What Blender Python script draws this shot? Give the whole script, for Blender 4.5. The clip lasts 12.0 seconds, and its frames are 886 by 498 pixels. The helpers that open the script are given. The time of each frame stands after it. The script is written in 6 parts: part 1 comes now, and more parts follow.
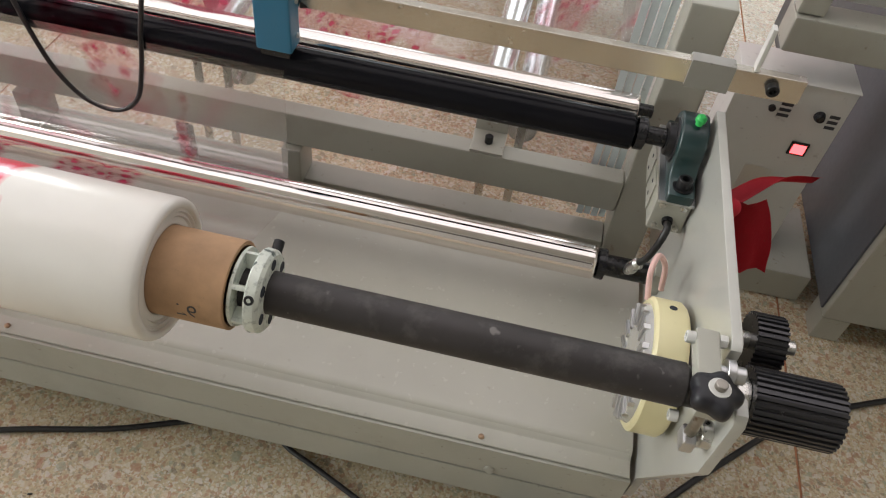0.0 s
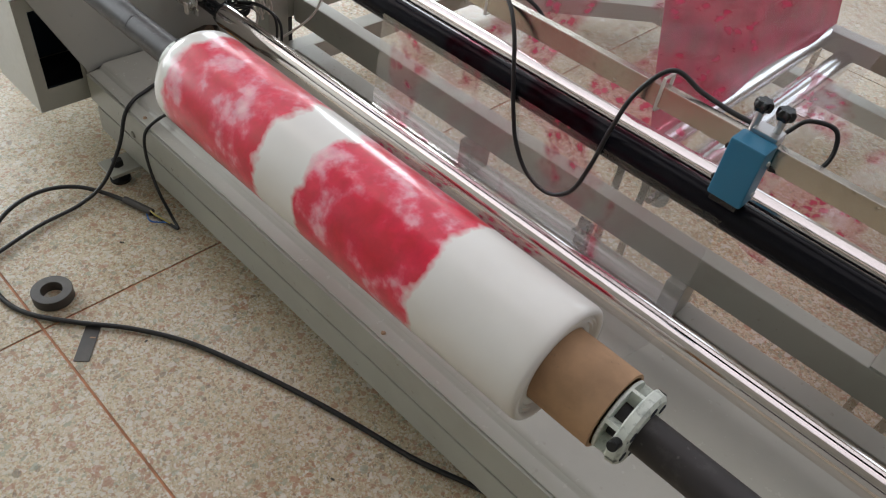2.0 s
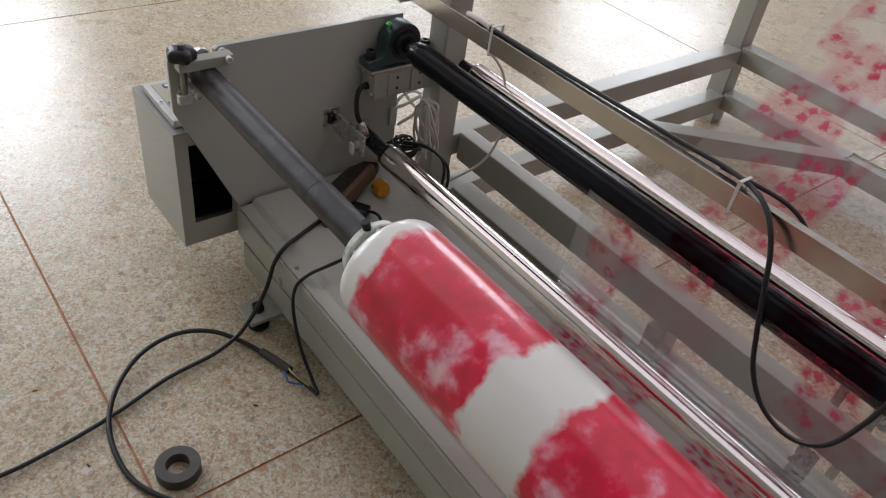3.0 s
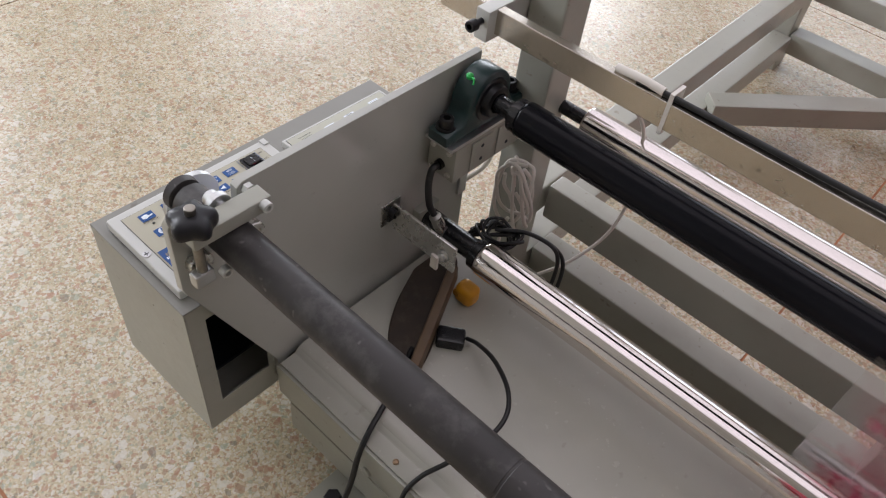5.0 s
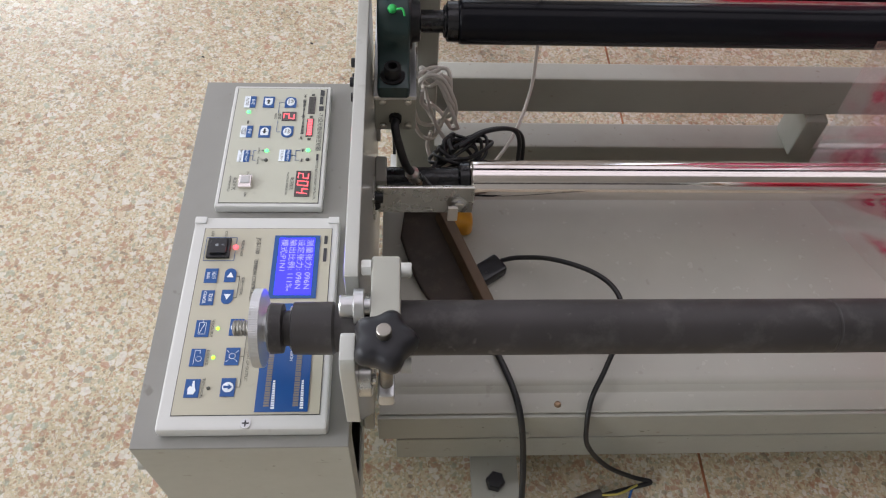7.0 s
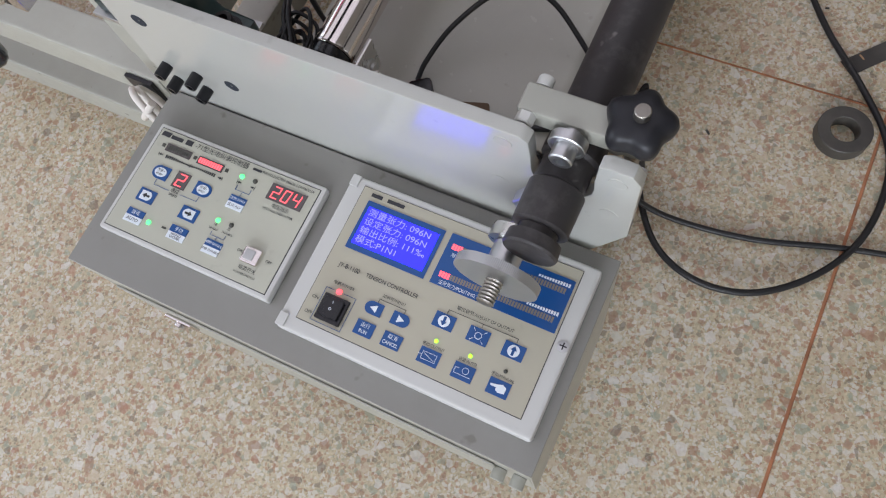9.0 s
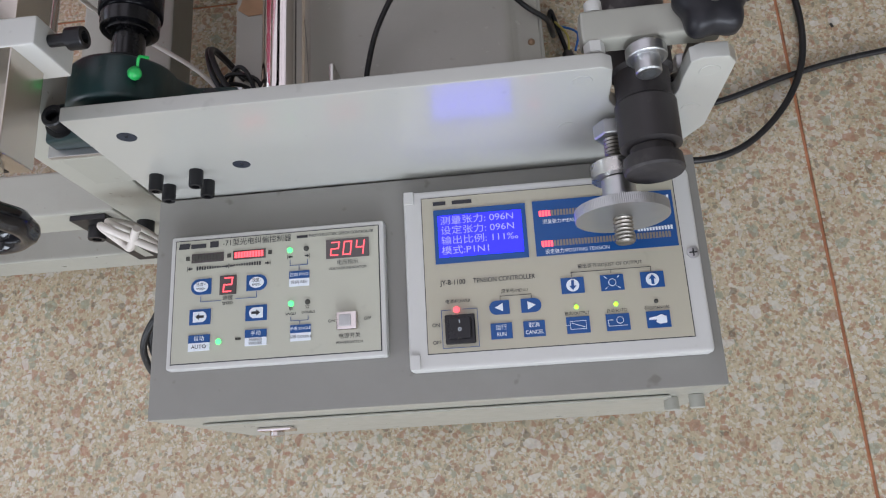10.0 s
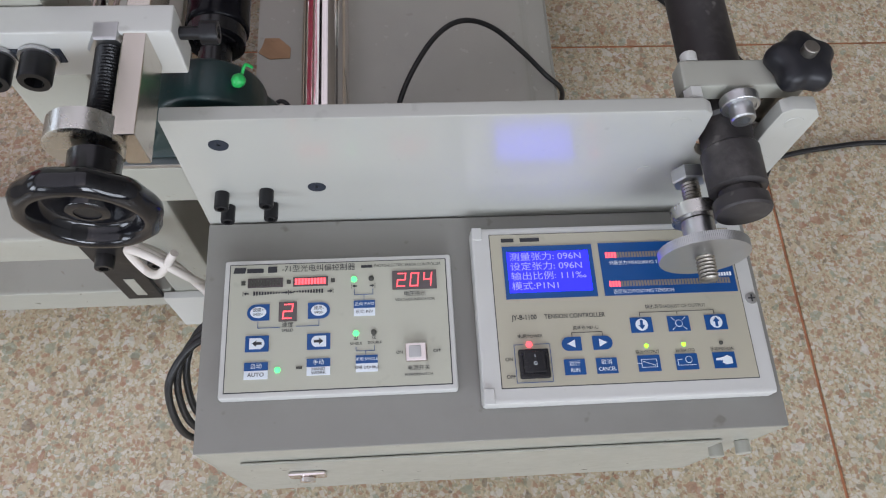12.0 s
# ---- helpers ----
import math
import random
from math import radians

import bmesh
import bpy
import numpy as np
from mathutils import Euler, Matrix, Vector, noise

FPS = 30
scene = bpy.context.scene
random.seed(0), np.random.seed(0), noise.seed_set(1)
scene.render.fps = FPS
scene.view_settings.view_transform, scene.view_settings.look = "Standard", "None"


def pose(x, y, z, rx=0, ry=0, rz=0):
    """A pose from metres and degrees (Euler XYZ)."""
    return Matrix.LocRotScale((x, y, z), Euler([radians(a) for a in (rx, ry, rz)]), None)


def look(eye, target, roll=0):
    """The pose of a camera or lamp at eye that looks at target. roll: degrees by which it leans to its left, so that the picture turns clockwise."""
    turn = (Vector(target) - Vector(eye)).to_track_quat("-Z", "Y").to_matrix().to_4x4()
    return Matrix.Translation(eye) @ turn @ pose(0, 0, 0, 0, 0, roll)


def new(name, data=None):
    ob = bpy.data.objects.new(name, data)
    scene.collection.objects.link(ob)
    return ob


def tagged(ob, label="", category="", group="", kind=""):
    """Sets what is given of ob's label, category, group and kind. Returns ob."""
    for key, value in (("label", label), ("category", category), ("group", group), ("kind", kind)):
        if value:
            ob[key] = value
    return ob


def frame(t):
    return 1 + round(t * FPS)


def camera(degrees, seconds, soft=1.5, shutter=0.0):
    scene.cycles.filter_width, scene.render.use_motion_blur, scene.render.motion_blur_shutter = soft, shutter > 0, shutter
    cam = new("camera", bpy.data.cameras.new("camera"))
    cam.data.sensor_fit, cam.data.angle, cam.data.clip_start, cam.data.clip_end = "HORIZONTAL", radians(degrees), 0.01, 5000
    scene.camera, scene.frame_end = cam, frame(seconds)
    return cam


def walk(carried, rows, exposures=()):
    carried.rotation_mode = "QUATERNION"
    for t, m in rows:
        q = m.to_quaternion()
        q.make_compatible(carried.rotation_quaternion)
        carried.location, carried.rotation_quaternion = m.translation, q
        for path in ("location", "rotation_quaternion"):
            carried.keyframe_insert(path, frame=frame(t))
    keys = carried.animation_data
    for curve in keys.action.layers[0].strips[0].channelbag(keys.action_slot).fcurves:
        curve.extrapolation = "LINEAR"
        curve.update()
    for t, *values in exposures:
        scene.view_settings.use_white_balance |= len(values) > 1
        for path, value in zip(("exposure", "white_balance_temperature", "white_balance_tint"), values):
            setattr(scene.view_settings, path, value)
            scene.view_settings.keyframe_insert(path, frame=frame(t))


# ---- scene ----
cam = camera(60.6, 12.0, soft=1.15)
PATH = [
    (0, (1.345, -0.434, 0.921), (1.209, 0.908, -0.555), 8.0),
    (0.5, (1.411, -0.429, 0.908), (0.988, 0.842, -0.577), 10.6),
    (1, (1.408, -0.444, 0.912), (0.745, 0.754, -0.546), 11.3),
    (1.5, (1.344, -0.455, 0.919), (0.54, 0.693, -0.507), 10.8),
    (2, (1.249, -0.467, 0.935), (0.348, 0.664, -0.446), 9.3),
    (2.5, (1.123, -0.467, 0.938), (0.097, 0.651, -0.365), 8.9),
    (3, (0.969, -0.425, 0.929), (-0.167, 0.631, -0.335), 9.1),
    (3.5, (0.817, -0.342, 0.93), (-0.345, 0.667, -0.347), 9.3),
    (3.7, (0.763, -0.321, 0.923), (-0.388, 0.678, -0.372), 9.2),
    (5.3, (0.37, -0.288, 0.888), (-0.318, 0.835, -0.617), 7.3),
    (5.5, (0.327, -0.295, 0.888), (-0.26, 0.853, -0.641), 6.9),
    (6, (0.212, -0.34, 0.893), (-0.086, 0.878, -0.664), 6.3),
    (6.5, (0.135, -0.369, 0.886), (0.066, 0.848, -0.699), 4.9),
    (7, (0.041, -0.308, 0.858), (0.142, 0.842, -0.775), 4.1),
    (7.5, (-0.05, -0.261, 0.836), (0.248, 0.756, -0.861), 5.9),
    (7.7, (-0.094, -0.241, 0.835), (0.278, 0.725, -0.876), 5.0),
    (9.3, (-0.189, -0.078, 0.823), (0.317, 0.335, -1.067), -26.5),
    (9.5, (-0.194, -0.046, 0.822), (0.33, 0.301, -1.077), -27.5),
    (10, (-0.214, 0.036, 0.817), (0.364, 0.216, -1.089), -21.2),
    (10.5, (-0.229, 0.087, 0.822), (0.41, 0.119, -1.073), -9.0),
    (11, (-0.24, 0.115, 0.82), (0.45, 0.067, -1.056), -1.4),
    (11.5, (-0.254, 0.143, 0.823), (0.482, 0.041, -1.033), 4.4),
    (12, (-0.245, 0.166, 0.807), (0.544, 0.035, -1.025), 6.8),
]
EXPOSURES = [(0.0, 0.68, 7550, 14), (1.5, 0.42, 7300, 13), (2.5, 0.06, 6900, 15), (3.5, -0.22, 7200, 20), (5.5, 0.36, 7000, 19), (7.5, 0.38, 6950, 18), (9.5, 0.0, 6650, 18), (12.0, -0.02, 6650, 18)]
walk(cam, [(t, look(eye, target, roll)) for t, eye, target, roll in PATH], EXPOSURES)

# ---- world and light ----
world = bpy.data.worlds.new("sky")
scene.world = world
world.use_nodes = True
wn = world.node_tree.nodes
sky = wn.new("ShaderNodeTexSky")
sky.sky_type, sky.sun_disc, sky.sun_elevation, sky.sun_rotation = "NISHITA", False, radians(42), radians(250)
world.node_tree.links.new(sky.outputs[0], wn["Background"].inputs[0])
wn["Background"].inputs[1].default_value = 0.12
scene.view_settings.exposure = 0.0

# room: x, y limits and height; windows on the west (-x) and north (+y) walls
RX0, RX1, RY0, RY1, RH = -4.2, 5.2, -3.4, 4.8, 3.3
WIN_W = [(-3.0, -1.3), (-0.9, 0.7), (2.6, 4.3)]
WIN_N = [(-3.6, -1.9), (-1.1, 0.6), (1.6, 3.3)]
ROOFLIGHT = (-3.0, 4.0, -0.6, 4.2)
SILL, HEAD = 0.95, 2.75


def window_lamp(name, place, target, w, h, power, colour=(0.78, 0.905, 1.0)):
    data = bpy.data.lights.new(name, "AREA")
    data.shape, data.size, data.size_y, data.energy, data.color = "RECTANGLE", w, h, power, colour
    ob = new(name, data)
    ob.matrix_world = look(place, target)
    return ob


ZM = (SILL + HEAD) / 2
for (a, b), power in zip(WIN_W, (75, 104, 40)):
    window_lamp("window_daylight", (RX0 + 0.03, (a + b) / 2, ZM), (RX0 + 1, (a + b) / 2, ZM), b - a - 0.1, HEAD - SILL - 0.1, power)
for (a, b), power in zip(WIN_N, (72, 11, 14)):
    window_lamp("window_daylight", ((a + b) / 2, RY1 - 0.03, ZM), ((a + b) / 2, RY1 - 1, ZM), b - a - 0.1, HEAD - SILL - 0.1, power)
rx0, rx1, ry0, ry1 = ROOFLIGHT
window_lamp("rooflight_daylight", ((rx0 + rx1) / 2, (ry0 + ry1) / 2, RH + 0.04), ((rx0 + rx1) / 2, (ry0 + ry1) / 2, 0.0), rx1 - rx0 - 0.1, ry1 - ry0 - 0.1, 76, (1.0, 0.965, 0.94))


# ---- materials ----
def mat(name, colour, rough=0.5, metal=0.0, **extra):
    m = bpy.data.materials.new(name)
    m.use_nodes = True
    b = m.node_tree.nodes["Principled BSDF"]
    b.inputs["Base Color"].default_value = (*colour, 1)
    b.inputs["Roughness"].default_value = rough
    b.inputs["Metallic"].default_value = metal
    for k, v in extra.items():
        b.inputs[k].default_value = v
    return m


def node(m, kind, **sets):
    n = m.node_tree.nodes.new(kind)
    for k, v in sets.items():
        n.inputs[k].default_value = v
    return n


def link(m, a, b):
    m.node_tree.links.new(a, b)


def coords(m, kind="Object"):
    return node(m, "ShaderNodeTexCoord").outputs[kind]


def noise_tex(m, vec, scale, detail=4.0, rough=0.55):
    n = node(m, "ShaderNodeTexNoise", Scale=scale, Detail=detail, Roughness=rough)
    link(m, vec, n.inputs["Vector"])
    return n.outputs["Fac"]


def ramp(m, fac, stops):
    n = node(m, "ShaderNodeValToRGB")
    el = n.color_ramp.elements
    while len(el) < len(stops):
        el.new(0.5)
    for e, (p, c) in zip(el, stops):
        e.position = p
        e.color = (*c, 1) if len(c) == 3 else c
    link(m, fac, n.inputs[0])
    return n.outputs[0]


def mixc(m, fac, a, b, mode="MIX"):
    n = m.node_tree.nodes.new("ShaderNodeMix")
    n.data_type, n.blend_type = "RGBA", mode
    for sock, v in ((n.inputs[0], fac), (n.inputs[6], a), (n.inputs[7], b)):
        if isinstance(v, (int, float)):
            sock.default_value = v
        elif isinstance(v, tuple):
            sock.default_value = (*v, 1)
        else:
            link(m, v, sock)
    return n.outputs[2]


def maths(m, op, a, b=None, c=None):
    n = m.node_tree.nodes.new("ShaderNodeMath")
    n.operation = op
    for i, v in enumerate((a, b, c)):
        if v is None:
            continue
        if isinstance(v, (int, float)):
            n.inputs[i].default_value = v
        else:
            link(m, v, n.inputs[i])
    return n.outputs[0]


def bump(m, height, strength=0.2, distance=0.002):
    n = node(m, "ShaderNodeBump", Strength=strength, Distance=distance)
    link(m, height, n.inputs["Height"])
    link(m, n.outputs[0], m.node_tree.nodes["Principled BSDF"].inputs["Normal"])


def worn(name, colour, rough=0.45, metal=0.0, vary=0.12, big=3.0, fine=90.0, bumps=0.08, dirt=(0.12, 0.1, 0.08), dirty=0.12, patchy=0.16, **extra):
    """Paint or metal with broad unevenness, fine grain and small dark specks."""
    m = mat(name, colour, rough, metal, **extra)
    b = m.node_tree.nodes["Principled BSDF"]
    v = coords(m)
    n1, n2 = noise_tex(m, v, big, 5.0), noise_tex(m, v, fine, 3.0)
    lo = tuple(c * (1 - vary) for c in colour)
    hi = tuple(min(1, c * (1 + vary)) for c in colour)
    base = ramp(m, n1, [(0.3, lo), (0.7, hi)])
    specks = ramp(m, noise_tex(m, v, fine * 0.7, 2.0, 0.7), [(0.68, (0, 0, 0)), (0.76, (1, 1, 1))])
    base = mixc(m, maths(m, "MULTIPLY", specks, dirty * 2.5), base, dirt)
    stain = ramp(m, noise_tex(m, v, big * 2.7, 6.0, 0.65), [(0.52, (0, 0, 0)), (0.75, (1, 1, 1))])
    base = mixc(m, maths(m, "MULTIPLY", stain, dirty), base, dirt)
    link(m, base, b.inputs["Base Color"])
    link(m, maths(m, "ADD", maths(m, "MULTIPLY", n2, patchy), max(0.02, rough - patchy / 2)), b.inputs["Roughness"])
    bump(m, n2, bumps, 0.001)
    return m


PAINT = worn("grey_enamel", (0.355, 0.352, 0.305), 0.31, vary=0.10, dirty=0.2, dirt=(0.17, 0.125, 0.08))
PLATEPAINT = worn("smooth_grey_enamel", (0.43, 0.43, 0.395), 0.3, vary=0.05, dirty=0.06, bumps=0.006, patchy=0.05, **{"Coat Weight": 0.75, "Coat Roughness": 0.13})
PAINT_D = worn("dark_grey_enamel", (0.25, 0.243, 0.222), 0.36, vary=0.10, dirty=0.2)
COVERPAINT = worn("cover_enamel", (0.41, 0.40, 0.35), 0.26, vary=0.08, big=4.0, dirty=0.06, bumps=0.015, patchy=0.08)
PALE = worn("pale_enamel", (0.55, 0.55, 0.52), 0.4, vary=0.06)
CHROME = worn("chrome", (0.78, 0.72, 0.695), 0.11, 1.0, vary=0.03, dirty=0.02, bumps=0.0, fine=40, patchy=0.03)
STEEL = worn("bright_steel", (0.62, 0.61, 0.58), 0.28, 1.0, vary=0.1, bumps=0.05)
BARSTEEL = worn("nickel_bar", (0.60, 0.55, 0.49), 0.24, 1.0, vary=0.14, big=9.0, dirty=0.2, bumps=0.03)
ZINC = worn("zinc_plate", (0.58, 0.585, 0.59), 0.36, 1.0, vary=0.08)
BLACKROLL = worn("black_anodised", (0.006, 0.006, 0.008), 0.16, vary=0.3, bumps=0.0, dirty=0.01, patchy=0.04, **{"Specular IOR Level": 0.12})
SHAFT = worn("blackened_shaft", (0.034, 0.030, 0.030), 0.46, vary=0.25, big=14, dirt=(0.35, 0.33, 0.31), dirty=0.14, **{"Specular IOR Level": 0.35})
GLOSSBLACK = worn("gloss_bakelite", (0.006, 0.006, 0.008), 0.12, vary=0.2, bumps=0.01, dirty=0.02)
BLACK = worn("black_plastic", (0.007, 0.007, 0.009), 0.26, vary=0.3, bumps=0.03, dirty=0.03)
RUSTY = worn("dull_thread", (0.30, 0.28, 0.25), 0.42, 1.0, vary=0.2, big=60, dirt=(0.16, 0.08, 0.04), dirty=0.3)
SATINBLACK = worn("satin_black_plastic", (0.012, 0.012, 0.015), 0.40, vary=0.2, bumps=0.02, dirty=0.05, dirt=(0.12, 0.11, 0.10), **{"Specular IOR Level": 0.35})
CABLE = worn("cable_rubber", (0.009, 0.009, 0.010), 0.42, vary=0.2, bumps=0.02, dirty=0.04, dirt=(0.2, 0.18, 0.15))
WHITECABLE = worn("pale_cable", (0.68, 0.63, 0.58), 0.4, vary=0.08, dirty=0.15)
CASTGREEN = worn("green_cast_iron", (0.012, 0.035, 0.036), 0.32, vary=0.3, fine=140, bumps=0.25)
GREEN = mat("green_plastic", (0.01, 0.45, 0.1), 0.35)
OXIDE = worn("black_oxide", (0.02, 0.02, 0.022), 0.35, 0.5, vary=0.3)
CHIPPED = worn("chipped_white_paint", (0.62, 0.66, 0.60), 0.5, vary=0.14, big=55, dirt=(0.10, 0.13, 0.12), dirty=0.8, bumps=0.4)
CREAM = worn("cream_casting", (0.72, 0.66, 0.40), 0.35, vary=0.05, dirty=0.06)
CLEARP = mat("clear_plastic", (0.8, 0.8, 0.82), 0.15, 0.0, **{"Transmission Weight": 0.6})
BLUEBOX = worn("blue_sensor_shell", (0.012, 0.15, 0.26), 0.38, vary=0.08)
CARD = worn("cardboard", (0.40, 0.24, 0.135), 0.75, vary=0.2, big=26, fine=200, bumps=0.15)
WOOD = worn("dark_oily_wood", (0.035, 0.021, 0.013), 0.62, vary=0.4, big=25, dirty=0.3)
YELLOW = worn("yellow_plastic", (0.75, 0.33, 0.02), 0.35, vary=0.05)
TAPEBLACK = worn("tape_black", (0.05, 0.045, 0.04), 0.45, vary=0.25, dirty=0.2, dirt=(0.3, 0.27, 0.22))
ALU = worn("aluminium_tube", (0.78, 0.79, 0.80), 0.22, 1.0, vary=0.05)
CLOTH = worn("red_cloth", (0.50, 0.012, 0.03), 0.8, vary=0.15, fine=300, bumps=0.5)
WHITEP = worn("white_plastic", (0.56, 0.555, 0.53), 0.38, vary=0.03, dirty=0.05)
FACE1 = worn("grey_cream_label", (0.47, 0.465, 0.385), 0.36, vary=0.03, dirty=0.04)
FACE2 = worn("cream_label", (0.44, 0.41, 0.32), 0.36, vary=0.03, dirty=0.04)
INK = mat("dark_ink", (0.03, 0.03, 0.035), 0.5)
PALEINK = mat("pale_ink", (0.75, 0.8, 0.85), 0.5)
BLUE = mat("blue_key", (0.004, 0.07, 0.25), 0.3)
TICK = mat("unlit_tick", (0.22, 0.19, 0.16), 0.4)
DARKLED = mat("dark_led", (0.06, 0.06, 0.05), 0.3)
CEIL = worn("ceiling_plaster", (0.42, 0.41, 0.39), 0.9, vary=0.1, big=1.0)
WALL = worn("wall_plaster", (0.40, 0.39, 0.37), 0.85, vary=0.05, big=1.2, fine=60, bumps=0.2)
# Near-black in place of the shade inside holes, slots, louvres and gaps.
INSIDE_SHADE = worn("inside_shade", (0.014, 0.020, 0.032), 0.7)
SMOKED = mat("smoked_window", (0.095, 0.08, 0.08), 0.15)


def glow(name, colour, power):
    m = mat(name, tuple(c * 0.3 for c in colour), 0.4)
    b = m.node_tree.nodes["Principled BSDF"]
    b.inputs["Emission Color"].default_value = (*colour, 1)
    b.inputs["Emission Strength"].default_value = power
    return m


RED_LED = glow("red_led", (1.0, 0.09, 0.11), 2.4)
GREEN_LED = glow("green_led", (0.05, 1.0, 0.22), 2.4)
LIME_LED = glow("lime_led", (0.35, 1.0, 0.05), 2.0)
LCD_BACK = glow("lcd_backlight", (0.012, 0.014, 1.0), 3.0)
LCD_TEXT = glow("lcd_characters", (0.14, 0.15, 1.0), 2.6)


def terrazzo():
    m = mat("terrazzo", (0.5, 0.42, 0.3), 0.25, **{"Specular IOR Level": 0.55})
    b = m.node_tree.nodes["Principled BSDF"]
    v = coords(m)
    warp = node(m, "ShaderNodeTexNoise", Scale=60.0, Detail=2.0)
    link(m, v, warp.inputs["Vector"])
    mixv = m.node_tree.nodes.new("ShaderNodeMix")
    mixv.data_type = "VECTOR"
    mixv.inputs[0].default_value = 0.006
    link(m, v, mixv.inputs[4])
    link(m, warp.outputs["Color"], mixv.inputs[5])
    vec = mixv.outputs[1]
    base = ramp(m, noise_tex(m, v, 2.2, 6.0, 0.6), [(0.3, (0.485, 0.405, 0.275)), (0.7, (0.60, 0.51, 0.355))])
    fines = ramp(m, noise_tex(m, v, 260.0, 2.0, 0.6), [(0.3, (0.72, 0.72, 0.70)), (0.7, (1.12, 1.12, 1.1))])
    base = mixc(m, 1.0, base, fines, "MULTIPLY")
    for scale, size, share in ((360.0, 0.07, 0.55), (215.0, 0.08, 0.42), (135.0, 0.09, 0.27), (90.0, 0.10, 0.12)):
        vo = node(m, "ShaderNodeTexVoronoi", Scale=scale, Randomness=1.0)
        link(m, vec, vo.inputs["Vector"])
        hue = node(m, "ShaderNodeSeparateColor")
        link(m, vo.outputs["Color"], hue.inputs[0])
        chip = ramp(m, hue.outputs[0], [(0.0, (0.62, 0.60, 0.52)), (0.2, (0.40, 0.20, 0.128)), (0.38, (0.55, 0.45, 0.33)), (0.5, (0.30, 0.33, 0.25)), (0.62, (0.66, 0.63, 0.58)), (0.8, (0.34, 0.19, 0.12)), (0.92, (0.20, 0.16, 0.12))])
        m.node_tree.nodes[-1].color_ramp.interpolation = "CONSTANT"
        rim = node(m, "ShaderNodeTexVoronoi", Scale=scale, Randomness=1.0)
        rim.feature = "DISTANCE_TO_EDGE"
        link(m, vec, rim.inputs["Vector"])
        inside = maths(m, "GREATER_THAN", rim.outputs["Distance"], size)
        pick = maths(m, "LESS_THAN", hue.outputs[1], share)
        base = mixc(m, maths(m, "MULTIPLY", maths(m, "MULTIPLY", inside, pick), 0.62), base, chip)
    dust = ramp(m, noise_tex(m, v, 7.0, 6.0, 0.7), [(0.45, (1, 1, 1)), (0.75, (0.80, 0.77, 0.72))])
    base = mixc(m, 1.0, base, dust, "MULTIPLY")
    link(m, base, b.inputs["Base Color"])
    link(m, maths(m, "ADD", maths(m, "MULTIPLY", noise_tex(m, v, 9.0, 5.0), 0.20), 0.19), b.inputs["Roughness"])
    bump(m, noise_tex(m, v, 40.0, 4.0), 0.05, 0.001)
    return m


TERRAZZO = terrazzo()
JOINT = worn("joint_strip", (0.42, 0.175, 0.085), 0.7, vary=0.35, big=30, fine=200)

PRINT_BANDS = ((0.514, 0.690), (0.764, 0.936))


def print_mask(m, across, vec, ragged):
    """1 inside the two printed bands across the web, with ragged borders."""
    wob = maths(m, "MULTIPLY", maths(m, "SUBTRACT", noise_tex(m, vec, 26.0, 3.0), 0.5), ragged)
    x = maths(m, "ADD", across, wob)
    total = None
    for a, b in PRINT_BANDS:
        inside = maths(m, "SUBTRACT", (b - a) / 2, maths(m, "ABSOLUTE", maths(m, "SUBTRACT", x, (a + b) / 2)))
        k = maths(m, "MULTIPLY_ADD", inside, 110.0, 0.5)
        k.node.use_clamp = True
        total = k if total is None else maths(m, "ADD", total, k)
    return total


def roll_material():
    m = mat("wound_printed_film", (0.78, 0.77, 0.75), 0.30, **{"Coat Weight": 0.35, "Coat Roughness": 0.08, "Subsurface Weight": 0.0})
    b = m.node_tree.nodes["Principled BSDF"]
    v = coords(m)
    sep = node(m, "ShaderNodeSeparateXYZ")
    link(m, v, sep.inputs[0])
    mask = print_mask(m, sep.outputs[0], v, 0.048)
    wide = noise_tex(m, v, 13.0, 5.0, 0.6)
    petals = noise_tex(m, v, 36.0, 3.0, 0.5)
    mixed = maths(m, "ADD", maths(m, "MULTIPLY", wide, 0.6), maths(m, "MULTIPLY", petals, 0.4))
    reds = ramp(m, mixed, [(0.40, (0.58, 0.002, 0.026)), (0.50, (0.70, 0.005, 0.050)), (0.535, (0.74, 0.07, 0.13)), (0.585, (0.78, 0.30, 0.37)), (0.68, (0.83, 0.58, 0.60))])
    fine = ramp(m, noise_tex(m, v, 55.0, 4.0, 0.6), [(0.35, (0.86, 0.80, 0.80)), (0.6, (1.05, 1.0, 1.0))])
    reds = mixc(m, 0.8, reds, fine, "MULTIPLY")
    white = ramp(m, noise_tex(m, v, 6.0, 4.0), [(0.3, (0.66, 0.635, 0.595)), (0.7, (0.76, 0.745, 0.71))])
    link(m, mixc(m, mask, white, reds), b.inputs["Base Color"])
    stretch = node(m, "ShaderNodeMapping", Scale=(2.0, 30.0, 30.0))
    link(m, v, stretch.inputs["Vector"])
    bump(m, noise_tex(m, stretch.outputs[0], 3.0, 3.0), 0.06, 0.002)
    return m


